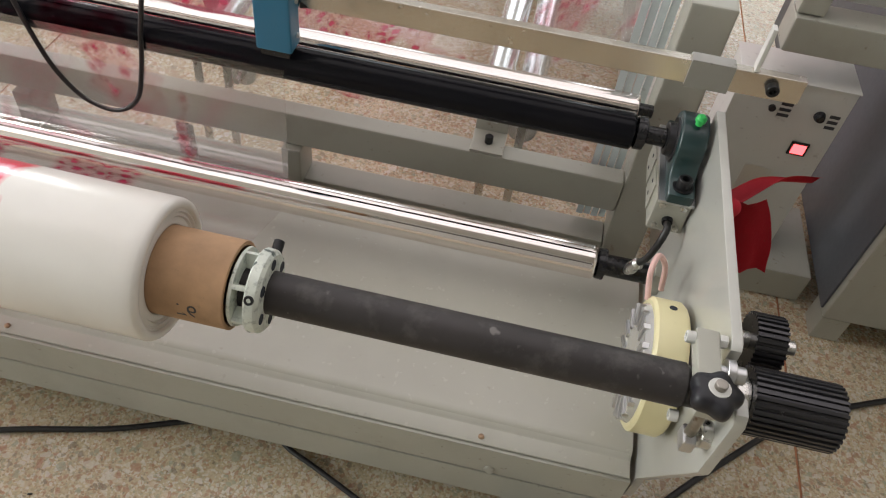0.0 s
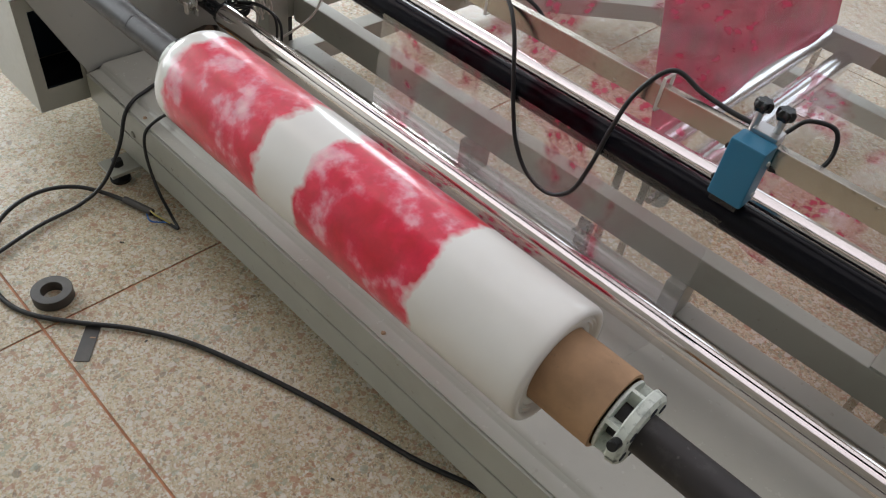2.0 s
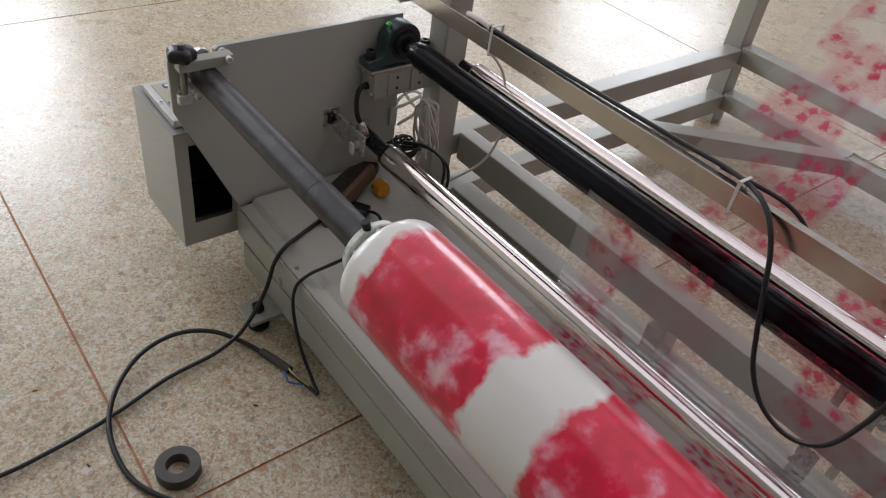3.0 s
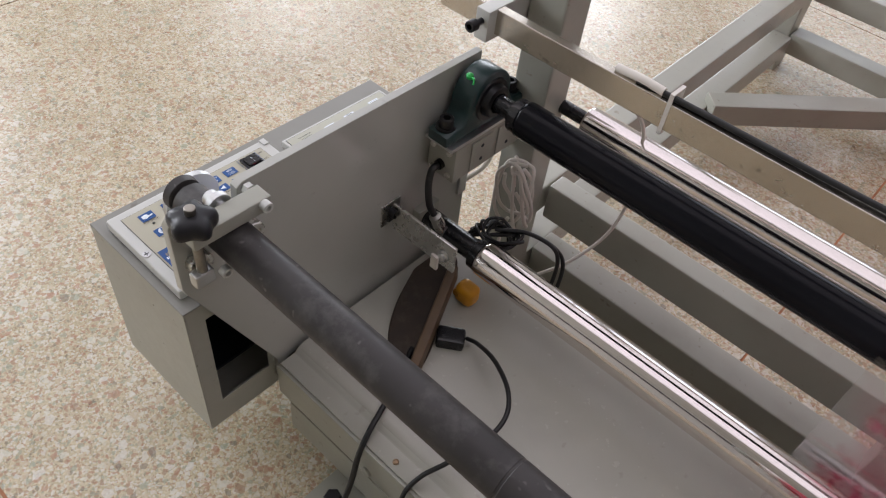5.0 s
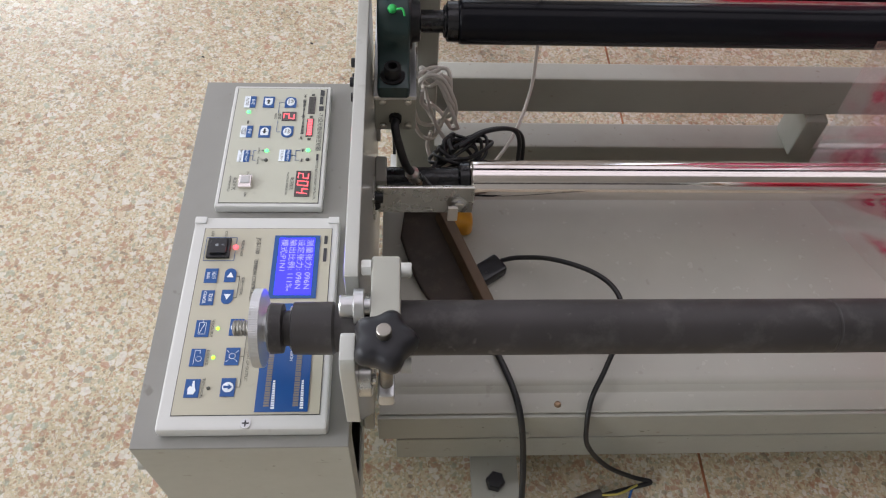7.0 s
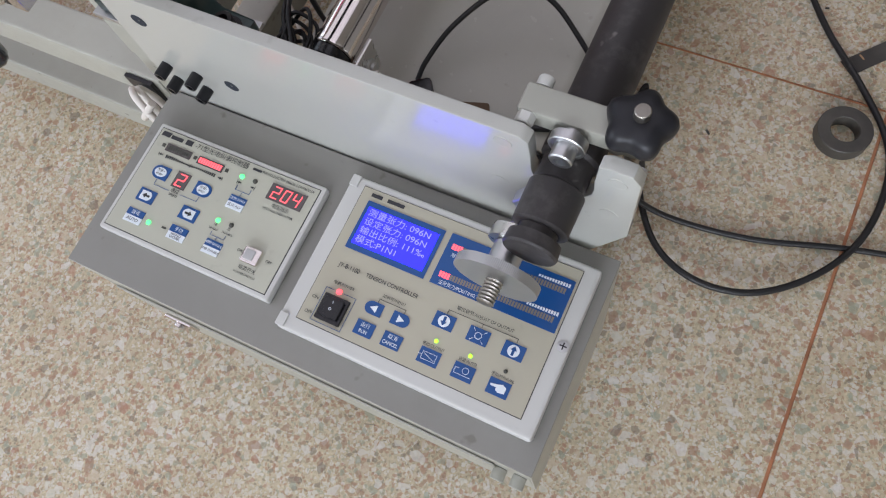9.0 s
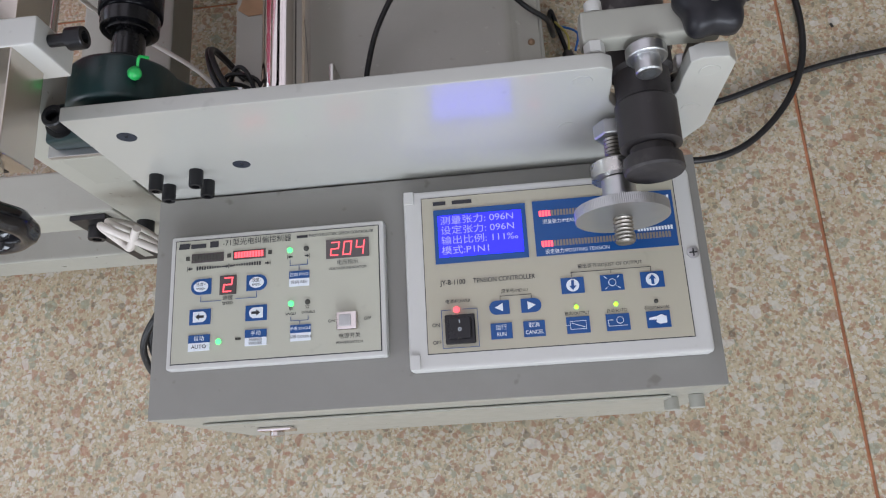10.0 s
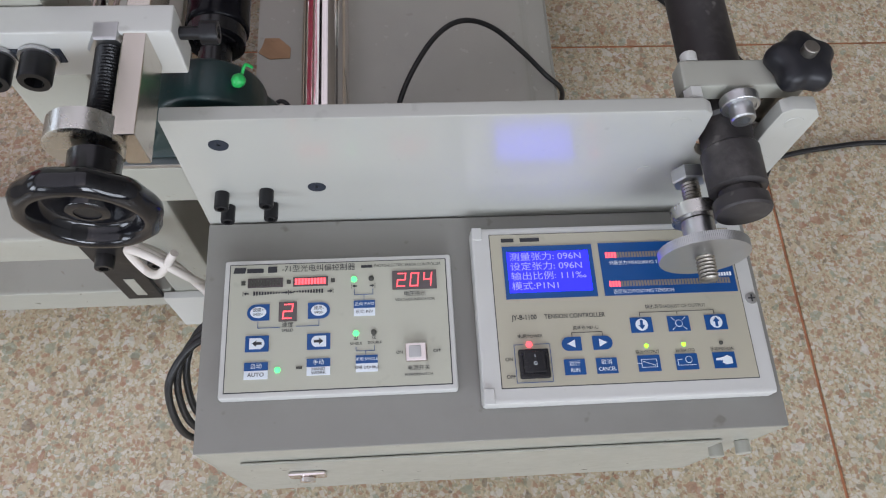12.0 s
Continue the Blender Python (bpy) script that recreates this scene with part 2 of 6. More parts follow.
def film_material(name, amount, haze, dense=False, creased=0.10, shine=0.2, tight=False):
    """Clear film, printed with red flowers in bands; a dense one is several layers thick."""
    m = bpy.data.materials.new(name)
    m.use_nodes = True
    t = m.node_tree
    t.nodes.remove(t.nodes["Principled BSDF"])
    out = t.nodes["Material Output"]
    uv = coords(m, "UV")
    sep = node(m, "ShaderNodeSeparateXYZ")
    link(m, uv, sep.inputs[0])
    clear = node(m, "ShaderNodeBsdfTransparent", Color=(0.97, 0.965, 0.97, 1))
    milk = node(m, "ShaderNodeBsdfTranslucent", Color=(0.85, 0.84, 0.85, 1))
    gloss = node(m, "ShaderNodeBsdfGlossy", Color=(1, 1, 1, 1), Roughness=0.12)
    fres = node(m, "ShaderNodeFresnel", IOR=1.45)
    crease = node(m, "ShaderNodeBump", Strength=creased, Distance=0.003)
    link(m, noise_tex(m, uv, 11.0, 3.0), crease.inputs["Height"])
    link(m, crease.outputs[0], gloss.inputs["Normal"])
    link(m, crease.outputs[0], fres.inputs["Normal"])
    a = node(m, "ShaderNodeMixShader", Fac=haze)
    link(m, clear.outputs[0], a.inputs[1])
    link(m, milk.outputs[0], a.inputs[2])
    red = ramp(m, noise_tex(m, uv, 24.0, 4.0), [(0.38, (0.23, 0.003, 0.028)), (0.62, (0.37, 0.008, 0.055))] if dense else [(0.35, (0.62, 0.01, 0.08)), (0.65, (0.80, 0.07, 0.20))])
    ink = node(m, "ShaderNodeBsdfDiffuse")
    ink2 = node(m, "ShaderNodeBsdfTranslucent")
    link(m, red, ink.inputs[0])
    link(m, red, ink2.inputs[0])
    body = node(m, "ShaderNodeMixShader", Fac=0.3 if dense else 0.5)
    link(m, ink.outputs[0], body.inputs[1])
    link(m, ink2.outputs[0], body.inputs[2])
    stain = node(m, "ShaderNodeBsdfTransparent", Color=(0.78, 0.035, 0.13, 1))
    inks = node(m, "ShaderNodeMixShader", Fac=0.9 if dense else 0.5)
    link(m, stain.outputs[0], inks.inputs[1])
    link(m, body.outputs[0], inks.inputs[2])
    clusters = ramp(m, noise_tex(m, uv, 8.5, 2.0, 0.5), [(0.455, (0, 0, 0)), (0.52, (1, 1, 1))])
    vo = node(m, "ShaderNodeTexVoronoi", Scale=52.0, Randomness=1.0)
    link(m, uv, vo.inputs["Vector"])
    rough_edge = maths(m, "ADD", vo.outputs["Distance"], maths(m, "MULTIPLY", noise_tex(m, uv, 120.0, 3.0), 0.9))
    petals = ramp(m, rough_edge, [(0.62, (1, 1, 1)), (1.0, (0.36, 0.36, 0.36))])
    flowers = maths(m, "MULTIPLY", clusters, petals)
    if dense:
        flowers = maths(m, "ADD", maths(m, "MULTIPLY", noise_tex(m, uv, 7.0, 5.0), 0.20), 0.86)
    else:
        flowers = maths(m, "MULTIPLY", flowers, print_mask(m, sep.outputs[0], uv, 0.02))
    fac = maths(m, "MULTIPLY", flowers, amount)
    if tight:
        link(m, mixc(m, fac, (0.96, 0.95, 0.955), (0.72, 0.06, 0.17)), clear.inputs[0])
        link(m, clear.outputs[0], out.inputs["Surface"])
        return m
    c = node(m, "ShaderNodeMixShader")
    link(m, fac, c.inputs[0])
    link(m, a.outputs[0], c.inputs[1])
    link(m, inks.outputs[0], c.inputs[2])
    d = node(m, "ShaderNodeMixShader")
    link(m, maths(m, "MINIMUM", maths(m, "MULTIPLY", fres.outputs[0], 0.7), 0.08 if dense else shine), d.inputs[0])
    link(m, c.outputs[0], d.inputs[1])
    link(m, gloss.outputs[0], d.inputs[2])
    link(m, d.outputs[0], out.inputs["Surface"])
    return m


ROLLFILM = roll_material()
FILM = film_material("clear_printed_film", 0.95, 0.12)
REDFILM = film_material("folded_red_film", 1.0, 0.05, dense=True)
TIGHTFILM = film_material("tight_printed_film", 0.7, 0.0, tight=True)
LOOSEFILM = film_material("loose_printed_film", 0.9, 0.12, creased=0.5)


# ---- mesh helpers ----
def box(bm, x0, x1, y0, y1, z0, z1, bevel=0.0, seg=2):
    r = bmesh.ops.create_cube(bm, size=1.0)
    vs = r["verts"]
    for v in vs:
        v.co = Vector(((x0 + x1) / 2 + v.co.x * (x1 - x0), (y0 + y1) / 2 + v.co.y * (y1 - y0), (z0 + z1) / 2 + v.co.z * (z1 - z0)))
    if bevel:
        es = list({e for v in vs for e in v.link_edges})
        bmesh.ops.bevel(bm, geom=es, offset=bevel, segments=seg, affect="EDGES", profile=0.5)
    return bm


def basis(axis):
    a = Vector(axis).normalized()
    u = a.orthogonal().normalized() if abs(a.x) < 0.99 else Vector((0, 1, 0))
    return a, u, a.cross(u)


def lathe(bm, origin, axis, profile, seg=32, close=True):
    """Turned shape: profile of (along, radius) pairs round an axis."""
    a, u, w = basis(axis)
    o = Vector(origin)
    rings = []
    for along, r in profile:
        rings.append([bm.verts.new(o + a * along + (u * math.cos(k * 2 * math.pi / seg) + w * math.sin(k * 2 * math.pi / seg)) * max(r, 1e-5)) for k in range(seg)])
    for p, q in zip(rings, rings[1:]):
        for k in range(seg):
            bm.faces.new((p[k], p[(k + 1) % seg], q[(k + 1) % seg], q[k]))
    if close:
        bm.faces.new(rings[0][::-1])
        bm.faces.new(rings[-1])
    return bm


def rod(bm, p0, p1, r, seg=24, edge=None):
    d = Vector(p1) - Vector(p0)
    L = d.length
    e = min(r * 0.12, L * 0.2) if edge is None else edge
    return lathe(bm, p0, d, [(0, r - e), (e, r), (L - e, r), (L, r - e)], seg)


def smooth_line(pts, per=8):
    p = [Vector(q) for q in pts]
    p = [p[0] * 2 - p[1]] + p + [p[-1] * 2 - p[-2]]
    out = []
    for i in range(1, len(p) - 2):
        for k in range(per):
            t = k / per
            a, b, c, d = p[i - 1:i + 3]
            out.append(0.5 * ((2 * b) + (c - a) * t + (2 * a - 5 * b + 4 * c - d) * t * t + (3 * b - a - 3 * c + d) * t ** 3))
    return out + [p[-2]]


def hose(bm, pts, r, seg=8, per=8):
    line = smooth_line(pts, per)
    up, rings = None, []
    for i, q in enumerate(line):
        d = (line[min(i + 1, len(line) - 1)] - line[max(i - 1, 0)]).normalized()
        up = d.orthogonal().normalized() if up is None else (up - d * up.dot(d)).normalized()
        w = d.cross(up)
        rings.append([bm.verts.new(q + (up * math.cos(k * 2 * math.pi / seg) + w * math.sin(k * 2 * math.pi / seg)) * r) for k in range(seg)])
    for p, q in zip(rings, rings[1:]):
        for k in range(seg):
            bm.faces.new((p[k], p[(k + 1) % seg], q[(k + 1) % seg], q[k]))
    bm.faces.new(rings[0][::-1])
    bm.faces.new(rings[-1])
    return bm


def slab(bm, outline, a0, a1, plane="yz", bevel=0.0):
    """A flat plate: an outline in a plane, as thick as a0 to a1 along the third axis."""
    def at(p, a):
        return {"yz": (a, p[0], p[1]), "xy": (p[0], p[1], a), "xz": (p[0], a, p[1])}[plane]
    lo = [bm.verts.new(at(p, a0)) for p in outline]
    hi = [bm.verts.new(at(p, a1)) for p in outline]
    n = len(lo)
    fs = [bm.faces.new(lo[::-1]), bm.faces.new(hi)]
    fs += [bm.faces.new((lo[i], lo[(i + 1) % n], hi[(i + 1) % n], hi[i])) for i in range(n)]
    bmesh.ops.recalc_face_normals(bm, faces=fs)
    if bevel:
        es = [e for e in fs[0].edges] + [e for e in fs[1].edges]
        bmesh.ops.bevel(bm, geom=es, offset=bevel, segments=2, affect="EDGES", profile=0.5)
    return bm


def tube_beam(bm, p0, p1, w, h, bevel=0.004):
    """A square steel tube from p0 to p1 (its centre line)."""
    a = (Vector(p1) - Vector(p0))
    L = a.length
    a.normalize()
    side = Vector((0, 0, 1)).cross(a)
    if side.length < 0.01:
        side = Vector((1, 0, 0))
    side.normalize()
    up = a.cross(side)
    c = (Vector(p0) + Vector(p1)) / 2
    vs = bmesh.ops.create_cube(bm, size=1.0)["verts"]
    for v in vs:
        v.co = c + a * (v.co.x * L) + side * (v.co.y * w) + up * (v.co.z * h)
    es = list({e for v in vs for e in v.link_edges})
    bmesh.ops.bevel(bm, geom=es, offset=bevel, segments=2, affect="EDGES", profile=0.5)
    return bm


def finish(bm, name, material, sharp=38):
    bmesh.ops.recalc_face_normals(bm, faces=bm.faces)
    me = bpy.data.meshes.new(name)
    bm.to_mesh(me)
    bm.free()
    me.shade_smooth()
    me.set_sharp_from_angle(angle=radians(sharp))
    me.materials.append(material)
    return me


def thing(name, label, category, at=(0, 0, 0), group="", kind=""):
    e = new(name)
    e.location = at
    e.empty_display_size = 0.05
    return tagged(e, label, category, group, kind)


def weigh(ob):
    """Let the broad faces of a bevelled shape lead its shading."""
    w = ob.modifiers.new("weighted", "WEIGHTED_NORMAL")
    w.keep_sharp, w.weight = True, 80
    return ob


def part(name, bm, material, parent, label="", sharp=38):
    ob = new(name, finish(bm, name, material, sharp))
    if sharp == 38:
        weigh(ob)
    ob.parent = parent
    if label:
        tagged(ob, label)
    return ob


def solo(name, bm, material, label, category, group="", kind="", sharp=38):
    ob = new(name, finish(bm, name, material, sharp))
    if sharp == 38:
        weigh(ob)
    return tagged(ob, label, category, group, kind)


B = bmesh.new


def cap_screw(parent, p, axis, r=0.006, h=0.008, material=None, name="cap_screw"):
    """Socket-head screw: a head with a hexagon recess, standing on p."""
    bm = lathe(B(), p, axis, [(0, r), (h * 0.9, r), (h, r * 0.92), (h, r * 0.55)], 20, close=False)
    a = Vector(axis).normalized()
    lathe(bm, Vector(p) + a * h, a, [(0, r * 0.55), (-h * 0.5, r * 0.5), (-h * 0.5, 0)], 6, close=False)
    return part(name, bm, material or OXIDE, parent)


def hex_bolt(parent, p, axis, r=0.007, h=0.006, material=None, name="hex_bolt", tip=0.0):
    bm = lathe(B(), p, axis, [(0, r * 1.25), (h * 0.2, r * 1.25)], 20)
    lathe(bm, p, axis, [(h * 0.2, r), (h * 0.9, r), (h, r * 0.88)], 6)
    if tip:
        lathe(bm, p, axis, [(h, r * 0.5), (h + tip, r * 0.5)], 14)
    return part(name, bm, material or ZINC, parent)


# ---- room ----
def wall(name, along, fixed, thick, a0, a1, openings):
    """A wall along x or y with window openings through it."""
    bm = B()

    def put(u0, u1, z0, z1):
        f0, f1 = sorted((fixed, fixed + thick))
        box(bm, *((u0, u1, f0, f1) if along == "x" else (f0, f1, u0, u1)), z0, z1)
    edge = a0
    for u0, u1 in openings:
        put(edge, u0, 0, RH)
        put(u0, u1, 0, SILL)
        put(u0, u1, HEAD, RH)
        edge = u1
    put(edge, a1, 0, RH)
    return solo(name, bm, WALL, "plain off-white plastered workshop wall", "wall", kind="structure")


wall("wall_west", "y", RX0, -0.2, RY0, RY1, WIN_W)
wall("wall_north", "x", RY1, 0.2, RX0, RX1, WIN_N)
wall("wall_east", "y", RX1, 0.2, RY0, RY1, [])
wall("wall_south", "x", RY0, -0.2, RX0, RX1, [])
bm = B()
cx0, cx1, cy0, cy1 = ROOFLIGHT
for u0, u1, v0, v1 in ((RX0 - 0.2, cx0, RY0 - 0.2, RY1 + 0.2), (cx1, RX1 + 0.2, RY0 - 0.2, RY1 + 0.2), (cx0, cx1, RY0 - 0.2, cy0), (cx0, cx1, cy1, RY1 + 0.2)):
    box(bm, u0, u1, v0, v1, RH, RH + 0.15)
for k in range(7):
    gy = cy0 + (cy1 - cy0) * (k + 0.5) / 7
    box(bm, cx0, cx1, gy - 0.025, gy + 0.025, RH - 0.02, RH + 0.03)
solo("ceiling", bm, CEIL, "plain off-white workshop ceiling with a wide barred rooflight", "ceiling", kind="structure")
FRAMEPAINT = worn("window_paint", (0.6, 0.6, 0.58), 0.4)
for i, (along, a, b) in enumerate([("y", *w) for w in WIN_W] + [("x", *w) for w in WIN_N]):
    bm = B()
    mid = (a + b) / 2
    for u0, u1, z0, z1 in ((a, a + 0.06, SILL, HEAD), (b - 0.06, b, SILL, HEAD), (mid - 0.03, mid + 0.03, SILL, HEAD), (a, b, SILL, SILL + 0.06), (a, b, HEAD - 0.06, HEAD), (a, b, 2.05, 2.10)):
        if along == "y":
            box(bm, RX0 - 0.12, RX0 - 0.06, u0, u1, z0, z1, 0.004)
        else:
            box(bm, u0, u1, RY1 + 0.06, RY1 + 0.12, z0, z1, 0.004)
    solo("window_%d" % (i + 1), bm, FRAMEPAINT, "painted steel workshop window frame letting in daylight", "window", kind="structure")

floor = solo("floor", box(B(), RX0 - 0.2, RX1 + 0.2, RY0 - 0.2, RY1 + 0.2, -0.12, -0.002), JOINT, "polished terrazzo floor with thin reddish-brown joints", "floor", kind="structure")

# ---- unwinding stand: low base, side plates ----
SHAFT_Y, SHAFT_Z = -0.050, 0.397
stand = thing("unwind_stand", "low grey painted unwinding stand with side plates", "machine stand", (0.78, 0.15, 0))
stand_inv = Matrix.Translation((-0.78, -0.15, 0))


def local(bm, inv):
    bmesh.ops.transform(bm, matrix=inv, verts=bm.verts)
    return bm


def on_stand(name, bm, material, label="", sharp=38):
    return part(name, local(bm, stand_inv), material, stand, label, sharp)


X0, X1 = 0.014, 1.546
# cover sheet with its rounded bend down to the front flange
prof = [(0.30, 0.120), (0.30, 0.1575), (0.027, 0.1575), (0.022, 0.1568), (0.0185, 0.1545), (0.0165, 0.1512), (0.0155, 0.1492), (0.0135, 0.1484), (-0.0075, 0.1484), (-0.0085, 0.1476), (-0.0085, 0.1466), (0.010, 0.1466), (0.0145, 0.150), (0.018, 0.154), (0.024, 0.1555), (0.296, 0.1555), (0.296, 0.12)]
on_stand("cover_sheet", slab(B(), prof, X0 + 0.002, X1 - 0.002), COVERPAINT, "grey painted sheet-steel cover, lightly dusty", sharp=60)
on_stand("front_panel", box(B(), X0, X1, -0.0125, -0.0065, 0.0925, 0.1450, 0.0012), PAINT)
on_stand("lower_rail", box(B(), 0.032, X1 - 0.02, -0.0125, 0.040, 0.036, 0.0885, 0.002), PAINT)
# Block added behind the front gap; its near-black stands for the shade there.
on_stand("gap_shade_block", box(B(), X0 + 0.01, X1 - 0.01, 0.002, 0.29, 0.089, 0.118), INSIDE_SHADE)
on_stand("back_rail", box(B(), 0.032, X1 - 0.02, 0.25, 0.296, 0.036, 0.089, 0.003), PAINT)
BRASS = worn("brassy_screw", (0.34, 0.23, 0.15), 0.42, 1.0, dirty=0.3)
for sx in (0.195, 0.80, 1.374):
    bm = lathe(B(), (sx, 0.0, 0.1482), (0, 0, 1), [(0, 0.0036), (0.0012, 0.0034), (0.0022, 0.0022), (0.0024, 0.0010)], 16)
    box(bm, sx - 0.003, sx + 0.003, -0.0005, 0.0005, 0.1500, 0.1508)
    on_stand("screw", bm, BRASS, "brass cross-head screw")
for sx in (0.165, 1.392):
    bm = lathe(B(), (sx, -0.012, 0.102), (0, -1, 0), [(0, 0.0068), (0.003, 0.0064), (0.005, 0.003)], 18)
    on_stand("rail_bolt", bm, PAINT)


def arc(cy, cz, r, a0, a1, n=6):
    return [(cy + r * math.cos(radians(a0 + (a1 - a0) * k / n)), cz + r * math.sin(radians(a0 + (a1 - a0) * k / n))) for k in range(n + 1)]


def plate_outline():
    """Side plate seen from the end: sloping front, a slot for the shaft, square back."""
    pts = [(0.297, 0.434), (0.303, 0.10), (-0.004, 0.10), (-0.008, 0.150), (-0.094, 0.338), (-0.097, 0.345), (-0.0975, 0.424), (-0.092, 0.432)]
    pts += [(-0.0775, 0.433), (-0.0715, 0.429), (-0.0702, 0.412)]
    pts += arc(SHAFT_Y, SHAFT_Z, 0.0202, 180, 360, 10)
    pts += [(-0.0298, 0.412), (-0.0285, 0.429), (-0.0225, 0.4335)]
    return pts


for px0 in (0.0, 1.550):
    on_stand("side_plate", slab(B(), plate_outline(), px0, px0 + 0.010, "yz", 0.0012), PLATEPAINT, "thick grey side plate with shaft slot")
# drilled holes and screws on the outer face of the control-side plate
for y, z in ((0.269, 0.407), (0.216, 0.351)):
    on_stand("drilled_hole", lathe(B(), (0.0002, y, z), (-1, 0, 0), [(0, 0.0062), (0.0006, 0.0060), (0.0006, 0.0045), (0.0002, 0.001)], 20), INSIDE_SHADE)
for y, z in ((0.250, 0.347), (0.250, 0.327), (0.280, 0.345), (0.280, 0.325)):
    cap_screw(stand, Vector((0.0, y, z)) + Vector((-0.78, -0.15, 0)), (-1, 0, 0), 0.0049, 0.012)
for y, z in ((-0.012, 0.420), (-0.006, 0.362), (-0.084, 0.418), (-0.082, 0.372)):
    on_stand("punched_mark", lathe(B(), (0.0002, y, z), (-1, 0, 0), [(0, 0.0062), (0.0005, 0.0058), (0.0005, 0.0050), (0.0003, 0.0044)], 20), PLATEPAINT)
cap_screw(stand, Vector((0.010, 0.165, 0.275)) + Vector((-0.78, -0.15, 0)), (1, 0, 0), 0.006, 0.010)
on_stand("small_bracket", box(B(), 0.010, 0.014, 0.285, 0.300, 0.226, 0.262, 0.001), PALE)
on_stand("square_washer", box(B(), 0.010, 0.012, 0.150, 0.180, 0.258, 0.290, 0.0006), STEEL)
cap_screw(stand, Vector((1.560, 0.10, 0.33)) + Vector((-0.78, -0.15, 0)), (1, 0, 0), 0.005, 0.010, ZINC)
cap_screw(stand, Vector((1.560, 0.03, 0.40)) + Vector((-0.78, -0.15, 0)), (1, 0, 0), 0.005, 0.008, ZINC)
# fixed block of each slot: cross piece that clamps the shaft
for px0, side in ((0.0, 1), (1.550, -1)):
    bx0, bx1 = (0.0185, 0.0385) if side > 0 else (1.5215, 1.5415)
    clamp = thing("shaft_clamp", "grey clamp bar with black star knob over the shaft", "clamp", (bx0, -0.05, 0.43), "shaft clamps")
    inv = Matrix.Translation((-bx0, 0.05, -0.43))
    part("bar", local(box(B(), bx0, bx1, -0.092, -0.013, 0.4165, 0.4320, 0.0022), inv), PAINT, clamp)
    kx = (bx0 + bx1) / 2
    # star knob: five lobes
    bm = B()
    rim = []
    for k in range(60):
        a = k * 2 * math.pi / 60
        r = 0.0193 + 0.0022 * math.cos(5 * a)
        rim.append((r * math.cos(a), r * math.sin(a)))
    lev = [(0.0, 0.80), (0.003, 0.97), (0.008, 1.0), (0.013, 0.95), (0.0165, 0.78), (0.0175, 0.45)]
    rings = [[bm.verts.new((kx + x * s, -0.084 + y * s, 0.4325 + h)) for x, y in rim] for h, s in lev]
    for p, q in zip(rings, rings[1:]):
        for k in range(60):
            bm.faces.new((p[k], p[(k + 1) % 60], q[(k + 1) % 60], q[k]))
    bm.faces.new(rings[0][::-1])
    bm.faces.new(rings[-1])
    part("star_knob", local(bm, inv), SATINBLACK, clamp, "black plastic star knob", 50)
    part("stud", local(rod(B(), (kx, -0.084, 0.378), (kx, -0.084, 0.4560), 0.0048, 16), inv), RUSTY, clamp)
    if side < 0:
        part("washer", local(lathe(B(), (kx, -0.084, 0.4496), (0, 0, 1), [(0, 0.0088), (0.0012, 0.0086), (0.0014, 0.0050)], 24), inv), PALE, clamp, "pale washer on the knob")
    part("eye", local(box(B(), kx - 0.006, kx + 0.006, -0.095, -0.075, 0.366, 0.382, 0.003), inv), ZINC, clamp)
    for y, z in ((-0.022, 0.427), (-0.070, 0.380)):
        bm = lathe(B(), (bx1 if side > 0 else bx0, y, z), (side, 0, 0), [(0, 0.0052), (0.0065, 0.0052), (0.0072, 0.0047), (0.0072, 0.0026), (0.004, 0.0026)], 18)
        part("screw", local(bm, inv), PALE, clamp)
    bm = lathe(B(), (bx0 if side > 0 else bx1, -0.049, 0.4245), (-side, 0, 0), [(0, 0.0055), (0.004, 0.0055), (0.004, 0.0112), (0.0045, 0.0117), (0.0105, 0.0117), (0.011, 0.0112), (0.011, 0.0095), (0.0104, 0.0093), (0.0104, 0.0074), (0.0195, 0.0074), (0.0205, 0.0066), (0.0205, 0.0040), (0.014, 0.0036)], 28)
    part("guide_bearing", local(bm, inv), ZINC, clamp, "small steel ball bearing on a socket screw")
    bm = lathe(B(), (bx0 if side > 0 else bx1, -0.020, 0.427), (-side, 0, 0), [(0, 0.006), (0.006, 0.006), (0.007, 0.005)], 6)
    part("nut", local(bm, inv), PALE, clamp)
    # two ball bearings that carry the shaft in its slot
    for y, z in ((-0.078, 0.375), (-0.022, 0.375)):
        bm = lathe(B(), (px0 + (0.010 if side > 0 else 0.0), y, z), (side, 0, 0), [(0, 0.012), (0.008, 0.012), (0.009, 0.011), (0.009, 0.0075), (0.007, 0.0070), (0.007, 0.004), (0.011, 0.004), (0.0115, 0.003)], 26)
        part("support_bearing", local(bm, inv), STEEL, clamp, "steel support bearing")

